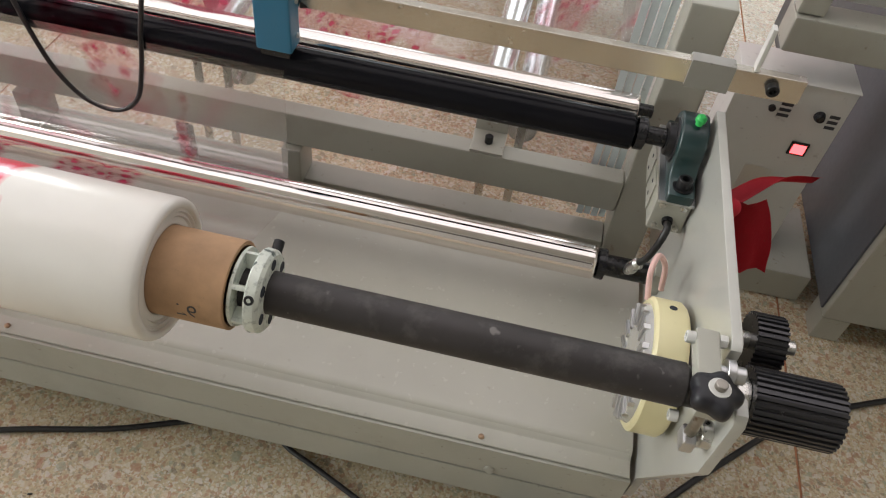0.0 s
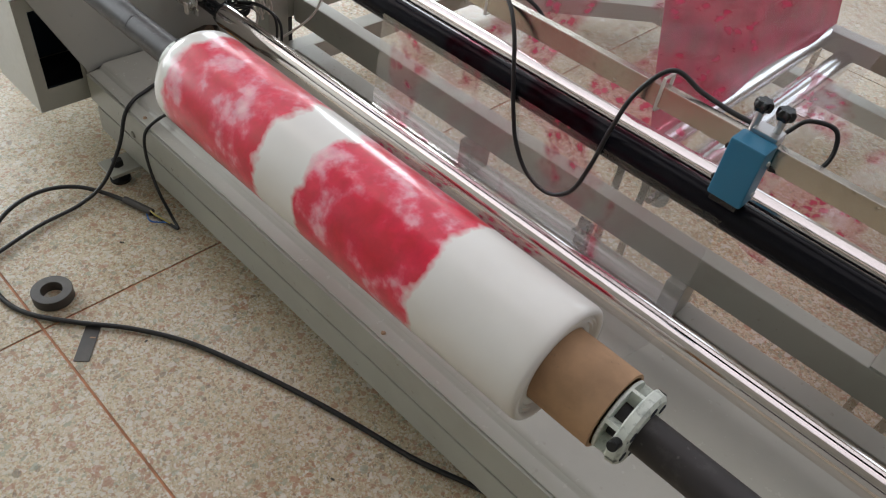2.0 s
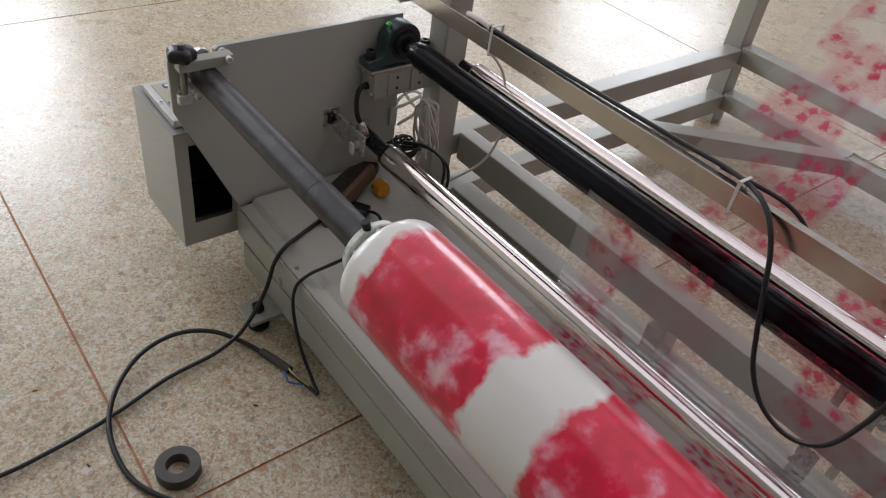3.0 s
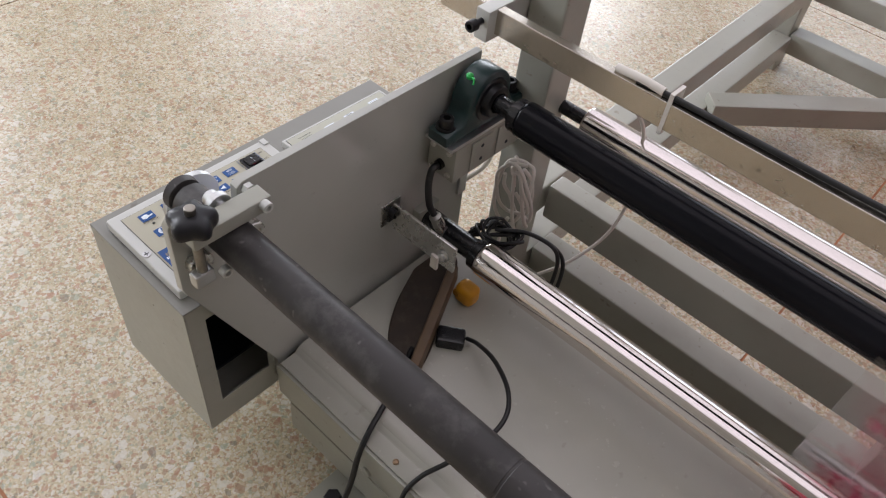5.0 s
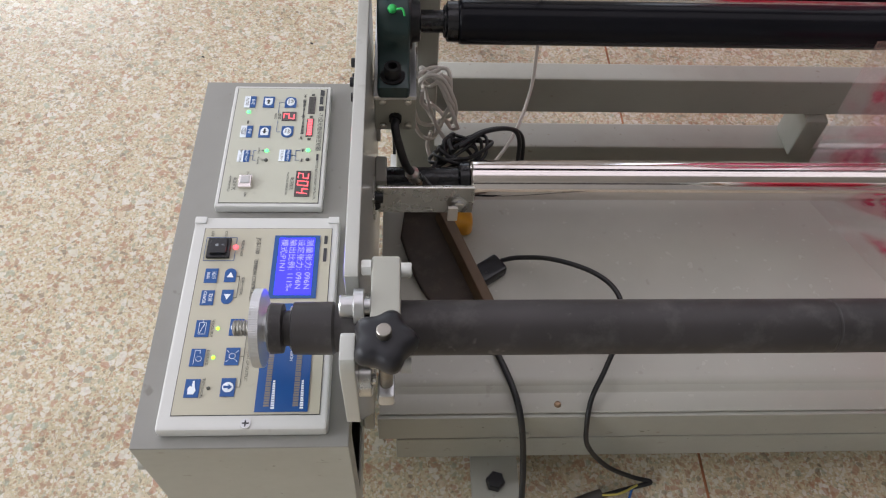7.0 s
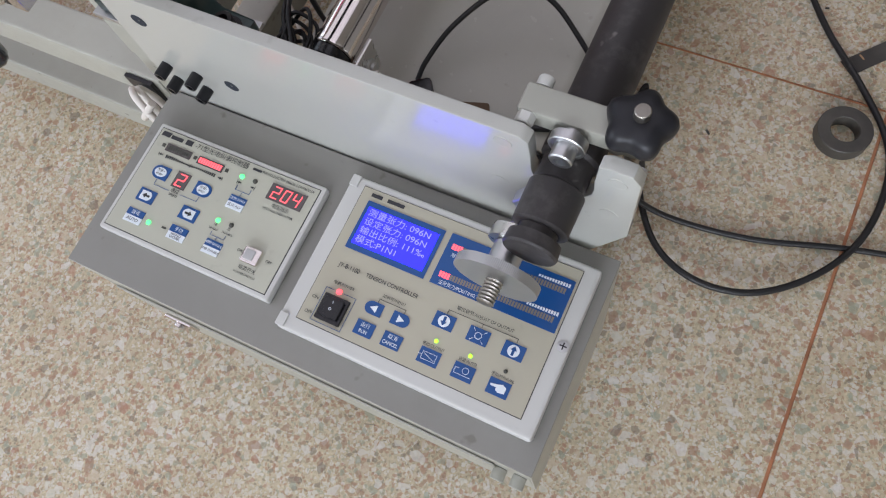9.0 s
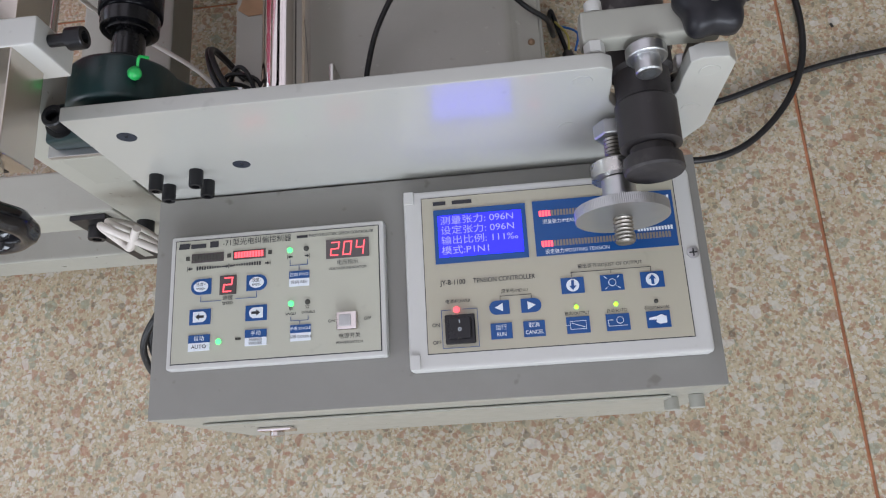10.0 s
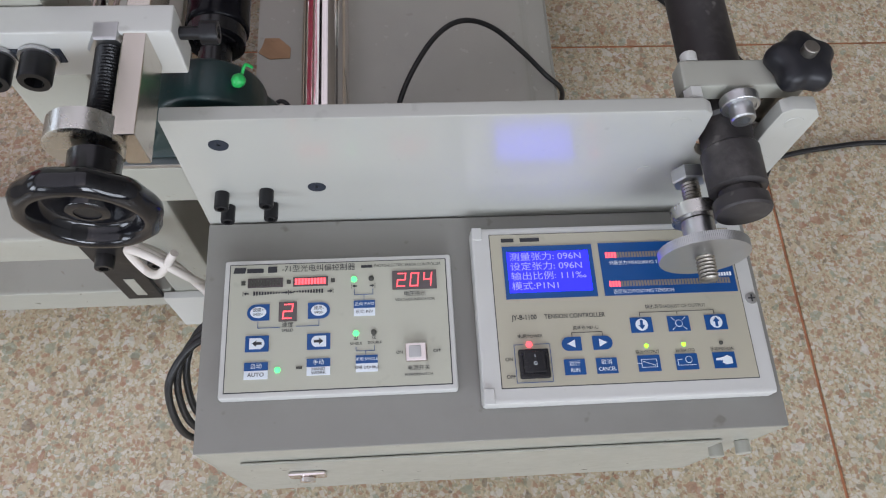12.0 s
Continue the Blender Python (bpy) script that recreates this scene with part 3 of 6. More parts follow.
for fx in (0.140, 1.44):
    foot = thing("levelling_foot", "grey steel levelling foot with black bolt", "machine foot", (fx, -0.035, 0), "levelling feet")
    bm = B()
    slab(bm, [(-0.026, -0.030), (0.026, -0.030), (0.026, 0.03), (-0.026, 0.03)], 0.026, 0.033, "xy", 0.001)
    box(bm, -0.026, 0.026, 0.024, 0.030, 0.033, 0.08)
    part("bracket", bm, PAINT, foot)
    bm = rod(B(), (0, -0.006, 0.0), (0, -0.006, 0.036), 0.007, 16)
    lathe(bm, (0, -0.006, 0.033), (0, 0, 1), [(0, 0.0105), (0.010, 0.0105), (0.012, 0.009)], 6)
    lathe(bm, (0, -0.006, 0), (0, 0, 1), [(0, 0.018), (0.006, 0.018), (0.008, 0.012)], 20)
    part("bolt", bm, OXIDE, foot)

# ---- rollers ----
def roller(name, label, y, z, r, x0, x1, shaft_r, s0, s1, material, shaft_material, category, collar=True):
    e = thing(name, label, category, (0, y, z))
    rc = min(0.003, r * 0.1)
    bm = lathe(B(), (0, 0, 0), (1, 0, 0), [(x0, shaft_r * 1.1), (x0, r - rc), (x0 + rc * 0.6, r - rc * 0.15), (x0 + rc * 2, r), (x0 + rc * 4, r), (x0 + rc * 6, r), (x1 - rc * 6, r), (x1 - rc * 4, r), (x1 - rc * 2, r), (x1 - rc * 0.6, r - rc * 0.15), (x1, r - rc), (x1, shaft_r * 1.1)], 64, close=False)
    part("shell", bm, material, e, sharp=50)
    bm = rod(B(), (s0, 0, 0), (s1, 0, 0), shaft_r, 28)
    part("journal", bm, shaft_material, e)
    if collar:
        for c0, c1 in ((x0 - 0.012, x0 - 0.0005), (x1 + 0.0005, x1 + 0.012)):
            bm = lathe(B(), (0, 0, 0), (1, 0, 0), [(c0, r * 0.70), (c0 + 0.002, r * 0.9), (c1 - 0.002, r * 0.92), (c1, r * 0.92)], 32)
            bm2 = rod(bm, ((c0 + c1) / 2, 0, r * 0.85), ((c0 + c1) / 2, 0, r * 0.92), 0.002, 10)
            part("end_collar", bm2, BLACK, e)
    return e


CH1 = (0.222, 0.235, 0.0215)
BLK = (0.277, 0.399, 0.0207)
CH2 = (0.380, 0.358, 0.0185)
chrome_a = roller("guide_roller", "mirror-polished chrome guide roller over the base", CH1[0], CH1[1], CH1[2], 0.110, 1.468, 0.0135, 0.012, 1.548, CHROME, BLACK, "roller")
black_r = roller("tension_roller", "glossy black tension-measuring roller", BLK[0], BLK[1], BLK[2], 0.091, 1.468, 0.0105, 0.022, 1.538, BLACKROLL, BLACK, "roller")
chrome_b = roller("guide_roller", "mirror-polished chrome guide roller behind the black one", CH2[0], CH2[1], CH2[2], 0.114, 1.481, 0.0085, 0.060, 1.50, CHROME, BLACK, "roller", collar=False)
# step rings at the black roller's ends
for c0, c1 in ((0.077, 0.0895), (1.4695, 1.482)):
    part("hub", lathe(B(), (0, 0, 0), (1, 0, 0), [(c0, 0.012), (c0 + 0.001, 0.015), (c1 - 0.001, 0.0160), (c1, 0.015)], 32), BLACK, black_r)

for bx, side in ((0.010, 1), (1.550, -1)):
    # chrome roller's holder: flat steel arm along the side plate
    x_lo, x_hi = sorted((bx + side * 0.004, bx + side * 0.100))
    arm = thing("roller_holder", "flat steel holder arm of the guide roller", "bracket", (bx, 0.17, 0.268), "roller holders")
    inv = Matrix.Translation((-bx, -0.17, -0.268))
    if side > 0:
        part("arm", local(box(B(), x_lo, x_hi, 0.166, 0.170, 0.249, 0.288, 0.0012), inv), STEEL, arm)
        bm = lathe(B(), (0.095, 0.166, 0.267), (0, -1, 0), [(0, 0.0075), (0.002, 0.0075), (0.003, 0.005), (0.006, 0.005), (0.007, 0.003)], 18)
        part("screw", local(bm, inv), ZINC, arm)
        bm = rod(B(), (0.012, 0.164, 0.268), (0.012, 0.158, 0.268), 0.0055, 16)
        part("cap_screw", local(bm, inv), OXIDE, arm)
    part("seat", local(box(B(), *sorted((bx, bx + side * 0.012)), 0.204, 0.240, 0.218, 0.253, 0.002), inv), PAINT, arm)

    # load cell block and pillow-block bearing
    cell = thing("load_cell", "grey load cell block bolted to the side plate", "load cell", (bx, 0.30, 0.31), "load cells")
    inv = Matrix.Translation((-bx, -0.30, -0.31))
    cx0, cx1 = sorted((bx + side * 0.002, bx + side * 0.042))
    part("body", local(box(B(), cx0, cx1, 0.220, 0.345, 0.312, 0.360, 0.002), inv), PAINT, cell)
    fx = cx1 if side > 0 else cx0
    for y in (0.246, 0.292):
        part("pad", local(box(B(), *sorted((fx, fx + side * 0.002)), y, y + 0.036, 0.317, 0.356, 0.0006), inv), PAINT, cell)
        for z in (0.327, 0.346):
            bm = lathe(B(), (fx + side * 0.002, y + 0.018, z), (side, 0, 0), [(0, 0.0026), (0.0004, 0.0024), (0.0004, 0.0005)], 14)
            part("screw_hole", local(bm, inv), INSIDE_SHADE, cell)
    for xx in (cx0 + 0.008, cx1 - 0.008):
        for z in (0.320, 0.352):
            bm = lathe(B(), (xx, 0.220, z), (0, -1, 0), [(0, 0.0035), (0.003, 0.0035), (0.004, 0.002)], 14)
            part("screw", local(bm, inv), STEEL, cell)
    bm = lathe(B(), ((cx0 + cx1) / 2, 0.220, 0.330), (0, -1, 0), [(0, 0.0065), (0.005, 0.0060), (0.005, 0.0035)], 16)
    part("cable_gland", local(bm, inv), BLACK, cell)
    part("shim", local(box(B(), cx0, cx1, 0.212, 0.350, 0.3602, 0.3645, 0.0006), inv), ZINC, cell)

    pb = thing("pillow_block_bearing", "dark green cast-iron pillow block bearing", "bearing", (bx, BLK[0], 0.365), "pillow block bearings")
    inv = Matrix.Translation((-bx, -BLK[0], -0.365))
    bx0, bx1 = sorted((bx + side * 0.006, bx + side * 0.036))
    bm = slab(B(), [(0.210, 0.365), (0.344, 0.365), (0.344, 0.377), (0.318, 0.381)] + arc(BLK[0], BLK[1], 0.034, -8, 188, 18) + [(0.236, 0.381), (0.210, 0.377)], bx0, bx1, "yz", 0.003)
    part("housing", local(bm, inv), CASTGREEN, pb, sharp=50)
    cxm = bx + side * 0.036
    bm = lathe(B(), (cxm, BLK[0], BLK[1]), (side, 0, 0), [(0, 0.026), (0.002, 0.025), (0.002, 0.020), (0.009, 0.0185), (0.010, 0.0165), (0.010, 0.0120)], 36, close=False)
    part("inner_ring", local(bm, inv), OXIDE, pb)
    for y in (0.224, 0.332):
        bm = lathe(B(), (bx + side * 0.020, y, 0.378), (0, 0, 1), [(0, 0.0115), (0.002, 0.0115), (0.002, 0.0080), (0.012, 0.0080), (0.013, 0.0072), (0.013, 0.0045), (0.006, 0.0040)], 24)
        part("cap_screw", local(bm, inv), OXIDE, pb)
    if side > 0:
        bm = lathe(B(), (bx + 0.020, BLK[0] - 0.020, BLK[1] + 0.027), (0, -0.6, 0.8), [(0, 0.0022), (0.002, 0.0022), (0.003, 0.0038), (0.005, 0.0043), (0.0075, 0.0036), (0.009, 0.0016)], 18)
        bm2 = hose(bm, [(bx + 0.024, BLK[0] - 0.025, BLK[1] + 0.032), (bx + 0.029, BLK[0] - 0.027, BLK[1] + 0.034), (bx + 0.031, BLK[0] - 0.030, BLK[1] + 0.029)], 0.0010, 8, 4)
        part("grease_cap", local(bm2, inv), GREEN, pb, "bright green plastic grease nipple cap")
    else:
        bm = lathe(B(), (bx - 0.020, BLK[0] - 0.010, BLK[1] + 0.034), (0, -0.2, 0.95), [(0, 0.004), (0.004, 0.0035), (0.006, 0.0060), (0.010, 0.0058), (0.013, 0.003)], 16)
        part("grease_cap", local(bm, inv), GREEN, pb, "bright green plastic grease nipple cap")

# ---- shaft, roll, core, chucks (all turn about the shaft's axis) ----
shaft = thing("unwind_shaft", "long blackened steel unwinding shaft", "shaft", (0, SHAFT_Y, SHAFT_Z))
bm = lathe(B(), (0, 0, 0), (1, 0, 0), [(-0.036, 0.0140), (-0.0345, 0.0180), (-0.008, 0.0183), (-0.006, 0.0165), (0.012, 0.0165), (0.014, 0.0192), (0.340, 0.0192), (0.3405, 0.0189), (0.3425, 0.0189), (0.343, 0.0192), (1.520, 0.0192), (1.523, 0.0170), (1.568, 0.0170), (1.570, 0.012)], 48)
part("bar", bm, SHAFT, shaft, sharp=18)
bm = lathe(B(), (0, 0, 0), (1, 0, 0), [(-0.036, 0.0125), (-0.041, 0.0120), (-0.042, 0.0170), (-0.050, 0.0176), (-0.0515, 0.0165)], 40)
part("end_disc", bm, SHAFT, shaft)

# toothed barrel on the brake side
GEARSTEEL = worn("oiled_gear_steel", (0.055, 0.055, 0.06), 0.24, 0.6, vary=0.3, dirty=0.1, bumps=0.02)


def gear(bm, x0, x1, cy, cz, r, teeth, depth):
    ring = []
    for k in range(teeth):
        for f, rr in ((0.0, r - depth), (0.16, r - depth), (0.28, r), (0.72, r), (0.84, r - depth)):
            a = (k + f) * 2 * math.pi / teeth
            ring.append((cy + rr * math.cos(a), cz + rr * math.sin(a)))
    return slab(bm, ring, x0, x1, "yz")


barrel = part("gear", gear(B(), 1.572, 1.645, 0, 0, 0.0290, 32, 0.0024), GEARSTEEL, shaft, "long black toothed gear", 20)
part("gear_hub", lathe(B(), (0, 0, 0), (1, 0, 0), [(1.560, 0.0175), (1.5715, 0.018)], 30), STEEL, shaft)

roll = thing("film_roll", "wound roll of red flower-printed plastic film on a cardboard core", "film roll", (0, SHAFT_Y, SHAFT_Z))
RR = 0.0645
prof = [(0.4960, 0.040), (0.4900, 0.045), (0.4860, 0.052), (0.4855, 0.057), (0.4880, 0.0615), (0.493, 0.0638), (0.501, RR), (0.58, RR + 0.0004), (0.72, RR + 0.0001), (0.84, RR + 0.0005), (0.97, RR), (1.060, RR - 0.0002), (1.0680, 0.0642), (1.0712, 0.0631), (1.0728, 0.0612), (1.0732, 0.0585), (1.0724, 0.0560), (1.0700, 0.0548), (1.0712, 0.0522), (1.0690, 0.0508), (1.0702, 0.0482), (1.0682, 0.0468), (1.0694, 0.0440), (1.0685, 0.0405)]
part("film", lathe(B(), (0, 0, 0), (1, 0, 0), prof, 96, close=False), ROLLFILM, roll, "glossy wound film with red and white bands", 60)
part("core", lathe(B(), (0, 0, 0), (1, 0, 0), [(0.478, 0.0365), (0.478, 0.0394), (0.4785, 0.0398), (1.1345, 0.0398), (1.135, 0.0394), (1.135, 0.0360), (0.478, 0.0360)], 64, close=False), CARD, roll, "brown cardboard core tube")
def chuck(x0, sgn, phase):
    e = thing("core_chuck", "white-painted cast chuck with chipped ribs gripping the core", "chuck", (0, SHAFT_Y, SHAFT_Z), "core chucks")
    bm = lathe(B(), (0, 0, 0), (1, 0, 0), [(x0, 0.0194), (x0, 0.0345), (x0 + sgn * 0.001, 0.0357), (x0 + sgn * 0.0035, 0.0352), (x0 + sgn * 0.0035, 0.0195)], 48, close=False)
    part("inner_ring", bm, CHIPPED, e)
    bm = lathe(B(), (0, 0, 0), (1, 0, 0), [(x0 + sgn * 0.015, 0.0195), (x0 + sgn * 0.015, 0.0368), (x0 + sgn * 0.0165, 0.0378), (x0 + sgn * 0.024, 0.0370), (x0 + sgn * 0.027, 0.0335), (x0 + sgn * 0.027, 0.0195)], 48, close=False)
    part("flange", bm, CHIPPED, e)
    for k in range(6):
        a = k * math.pi / 3 + 0.3
        bm = box(B(), x0 + 0.0, x0 + sgn * 0.018, -0.0022, 0.0022, 0.0200, 0.0352, 0.0008) if sgn > 0 else box(B(), x0 + sgn * 0.018, x0, -0.0022, 0.0022, 0.0200, 0.0352, 0.0008)
        bmesh.ops.transform(bm, matrix=Matrix.Rotation(a, 4, "X"), verts=bm.verts)
        part("rib", bm, CHIPPED, e)
        d = Vector((0, math.cos(a + 0.5), math.sin(a + 0.5)))
        bm = lathe(B(), Vector((x0 + sgn * 0.02705, 0, 0)) + d * 0.0272, (sgn, 0, 0), [(0, 0.0050), (0.0006, 0.0048), (0.0006, 0.0042), (0.0001, 0.0038), (0.0001, 0.0005)], 16)
        part("recess", bm, INSIDE_SHADE, e)
    xm = x0 + sgn * 0.020
    for k, long in ((0, True), (2, False), (4, False)):
        a = radians(phase) + k * math.pi / 3
        d = Vector((0, math.cos(a), math.sin(a)))
        if long:
            bm = rod(B(), Vector((xm, 0, 0)) + d * 0.034, Vector((xm, 0, 0)) + d * 0.0475, 0.0050, 16)
            part("set_screw", bm, OXIDE, e, "black clamping screw standing out")
        else:
            bm = lathe(B(), Vector((xm, 0, 0)) + d * 0.0362, d, [(0, 0.0045), (0.0018, 0.0042), (0.0018, 0.002), (-0.002, 0.002)], 14)
            part("screw_hole", bm, OXIDE, e)
    return e


PHASE = 90 - 248 * 0.27
chuck_r = chuck(1.1365, 1, 0)
chuck_l = chuck(0.4765, -1, 60)

# ---- magnetic brake, small gear ----
brake = thing("magnetic_brake", "round cream-coloured magnetic particle brake on the side plate", "brake", (1.55, 0.046, 0.287))
inv = Matrix.Translation((-1.55, -0.046, -0.287))
part("housing", lathe(B(), (1.510 - 1.55, 0, 0), (1, 0, 0), [(0, 0.056), (0.0, 0.0665), (0.003, 0.0700), (0.030, 0.0700), (0.034, 0.067), (0.034, 0.03)], 64), CREAM, brake, "cream casting with rounded rim")
part("inner_plate", lathe(B(), (-0.048, 0, 0), (1, 0, 0), [(0, 0.008), (0.001, 0.058), (0.009, 0.063)], 56), CLEARP, brake, "clear plastic guard ring")
for k in range(18):
    a = k * 2 * math.pi / 18
    bm = box(B(), -0.0495, -0.041, -0.003, 0.003, 0.038, 0.0605, 0.0006)
    bmesh.ops.transform(bm, matrix=Matrix.Rotation(a, 4, "X"), verts=bm.verts)
    part("cooling_fin", bm, ZINC, brake)
part("mount", lathe(B(), (-0.006, 0, 0), (1, 0, 0), [(0, 0.040), (0.0055, 0.040)], 40), OXIDE, brake)
part("drain_hole", lathe(B(), (-0.022, 0.0252, 0.0652), (0, 0.36, 0.93), [(0, 0.004), (0.0008, 0.0038), (0.0004, 0.001)], 14), INSIDE_SHADE, brake)
bm = hose(B(), [(-0.040, 0.056, 0.036), (-0.044, 0.072, 0.060), (-0.038, 0.090, 0.068), (-0.026, 0.094, 0.050), (-0.020, 0.092, 0.016)], 0.0032)
part("lead", bm, worn("pink_lead", (0.7, 0.45, 0.42), 0.4), brake, "pinkish twin lead")
pinion = thing("pinion", "small black steel gear on the brake's axle", "gear", (0, 0.016, 0.394))
part("teeth", gear(B(), 1.580, 1.607, 0, 0, 0.0268, 30, 0.0030), GEARSTEEL, pinion, sharp=20)
part("axle", rod(B(), (1.561, 0, 0), (1.621, 0, 0), 0.008, 20), STEEL, pinion)

# ---- thumb wheel on the control side ----
tw = thing("thumb_wheel", "knurled zinc thumb wheel on a threaded stud", "thumb wheel", (0, 0.0, 0.0))
bm = B()
TY, TZ = -0.033, 0.3675
ring = [(TY + (0.0286 + (0.0002 if k % 2 else 0)) * math.cos(k * math.pi / 150), TZ + (0.0286 + (0.0002 if k % 2 else 0)) * math.sin(k * math.pi / 150)) for k in range(300)]
slab(bm, ring, -0.0675, -0.061, "yz")
part("wheel", bm, ZINC, tw, "knurled zinc wheel", 25)
part("boss", lathe(B(), (-0.061, TY, TZ), (1, 0, 0), [(0, 0.0105), (0.0185, 0.0105), (0.0190, 0.009)], 28), ZINC, tw)
part("ball_bearing", lathe(B(), (-0.042, TY, TZ), (1, 0, 0), [(0, 0.0125), (0.0005, 0.0160), (0.0095, 0.0162), (0.010, 0.0125)], 36), STEEL, tw)
prof = []
for k in range(34):
    prof += [(-0.0835 + k * 0.0024, 0.0052), (-0.0835 + k * 0.0024 + 0.0012, 0.0062)]
part("stud", lathe(B(), (0, TY, TZ), (1, 0, 0), prof, 18), RUSTY, tw, "dull threaded stud", 60)
part("nut", lathe(B(), (-0.014, TY, TZ), (1, 0, 0), [(0, 0.0105), (0.001, 0.0115), (0.009, 0.0115), (0.010, 0.0105)], 6), ZINC, tw)

# ---- control box ----
BX0, BX1, BY0, BY1, BZ0, BZ1 = -0.165, -0.0015, -0.098, 0.299, 0.088, 0.300
cbox = thing("control_box", "grey painted steel control box with two panels on top", "control box", (-0.083, 0.10, BZ0))
cinv = Matrix.Translation((0.083, -0.10, -BZ0))


def on_box(name, bm, material, label="", sharp=38):
    return part(name, local(bm, cinv), material, cbox, label, sharp)


T = 0.002
on_box("top", box(B(), BX0, BX1, BY0, BY1, BZ1 - T, BZ1, 0.0008), PAINT_D)
on_box("front_wall", box(B(), BX0, BX1, BY0, BY0 + T, BZ0, BZ1 - T, 0.0006), PAINT)
on_box("back_wall", box(B(), BX0, BX1, BY1 - T, BY1, BZ0, BZ1 - T, 0.0006), PAINT)
on_box("outer_wall", box(B(), BX0, BX0 + T, BY0 + T, BY1 - T, BZ0, BZ1 - T, 0.0006), PAINT)
on_box("bottom", box(B(), BX0, BX1, BY0, BY1, BZ0 - T, BZ0, 0.0006), PAINT)
bm = box(B(), BX1 - T, BX1, BY0 + T, -0.077, BZ0, BZ1 - T)
box(bm, BX1 - T, BX1, -0.012, BY1 - T, BZ0, BZ1 - T)
box(bm, BX1 - T, BX1, -0.077, -0.012, BZ0, 0.128)
box(bm, BX1 - T, BX1, -0.077, -0.012, 0.275, BZ1 - T)
on_box("inner_wall", bm, PAINT, "side wall with a rectangular cable opening")
# Navy sheet added on the inner face, giving the cable opening its dark blue.
on_box("dark_sheet", box(B(), BX0 + 0.0025, BX0 + 0.0045, BY0 + 0.004, BY1 - 0.004, BZ0 + 0.008, BZ1 - 0.004), worn("navy_sheet", (0.03, 0.05, 0.085), 0.5))
# Near-black sheet added on the bottom, coloured for the shade in the box.
on_box("dark_sheet", box(B(), BX0 + 0.004, BX1 - 0.06, BY0 + 0.004, BY1 - 0.004, BZ0 + 0.001, BZ0 + 0.006), INSIDE_SHADE)
door = on_box("door", box(B(), BX0 - 0.0025, BX0 - 0.0005, BY0 + 0.03, BY1 - 0.022, BZ0 + 0.02, 0.258, 0.0008), PAINT, "long access door")
lk = box(B(), BX0 - 0.006, BX0 - 0.0026, 0.222, 0.250, 0.196, 0.216, 0.0015)
rod(lk, (BX0 - 0.006, 0.236, 0.206), (BX0 - 0.010, 0.236, 0.206), 0.006, 18)
ob = part("lock", local(lk, cinv), CHROME, door, "chrome cam lock")
for y, z in ((-0.072, 0.232), (-0.088, 0.243)):
    bm = rod(B(), (BX0, y, z), (BX0 - 0.010, y, z), 0.0055, 18)
    on_box("hinge_pin", bm, PAINT)

# ---- writing ----
def words(text, size, material, parent, place, name="lettering", align="CENTER", italic=0.0, squeeze=1.0):
    """Text lying on a panel: its right is -y, its top is +x. place: x, y, z of the text's middle."""
    c = bpy.data.curves.new(name, "FONT")
    c.body, c.size, c.align_x, c.align_y, c.shear, c.offset = text, size, align, "CENTER", italic, size * 0.008 if text.isascii() else 0.0
    tmp = bpy.data.objects.new(name, c)
    scene.collection.objects.link(tmp)
    deps = bpy.context.evaluated_depsgraph_get()
    me = bpy.data.meshes.new_from_object(tmp.evaluated_get(deps))
    bpy.data.objects.remove(tmp)
    bpy.data.curves.remove(c)
    for v in me.vertices:
        u, w = v.co.x * squeeze, v.co.y
        v.co = Vector((place[0] + w, place[1] - u, place[2]))
    me.materials.clear()
    me.materials.append(material)
    ob = new(name, me)
    ob.parent = parent
    return ob


class Panel:
    """A label lying flat: u runs to its right (-y), v down (-x), in millimetres from its top left corner."""

    def __init__(self, parent, x_top, y_left, z):
        self.o, self.x, self.y, self.z = parent, x_top, y_left, z

    def at(self, u, v, dz=0.0):
        return (self.x - v / 1000, self.y - u / 1000, self.z + dz)

    def rect(self, name, u0, v0, u1, v1, material, h=0.0004, base=0.0, bevel=0.0, label="", parent=None):
        x1, y1, _ = self.at(u0, v0)
        x0, y0, _ = self.at(u1, v1)
        z = self.z + base
        return part(name, box(B(), x0, x1, y0, y1, z, z + h, bevel), material, parent or self.o, label)

    def disc(self, name, u, v, r, material, h=0.0008, base=0.0, dome=0.6, parent=None, label=""):
        x, y, z = self.at(u, v, base)
        r /= 1000
        return part(name, lathe(B(), (x, y, z), (0, 0, 1), [(0, r), (h * dome, r * 0.95), (h, r * 0.55), (h * 1.03, r * 0.05)], 18), material, parent or self.o, label)

    def text(self, s, u, v, size, material=None, dz=0.0005, **k):
        return words(s, size / 1000, material or INK, self.o, self.at(u, v, dz), **k)

    def line(self, pts, material=None, w=0.35, base=0.0002, name="printed_line", parent=None):
        bm = B()
        for (u0, v0), (u1, v1) in zip(pts, pts[1:]):
            a, b = self.at(u0, v0, base), self.at(u1, v1, base)
            h = w / 2000
            box(bm, min(a[0], b[0]) - h, max(a[0], b[0]) + h, min(a[1], b[1]) - h, max(a[1], b[1]) + h, a[2], a[2] + 0.0002)
        return part(name, bm, material or INK, parent or self.o)

    def shape(self, name, pts, material, base=0.0006, h=0.0002, parent=None):
        return part(name, slab(B(), [self.at(u, v)[:2] for u, v in pts], self.z + base, self.z + base + h, "xy"), material, parent or self.o)


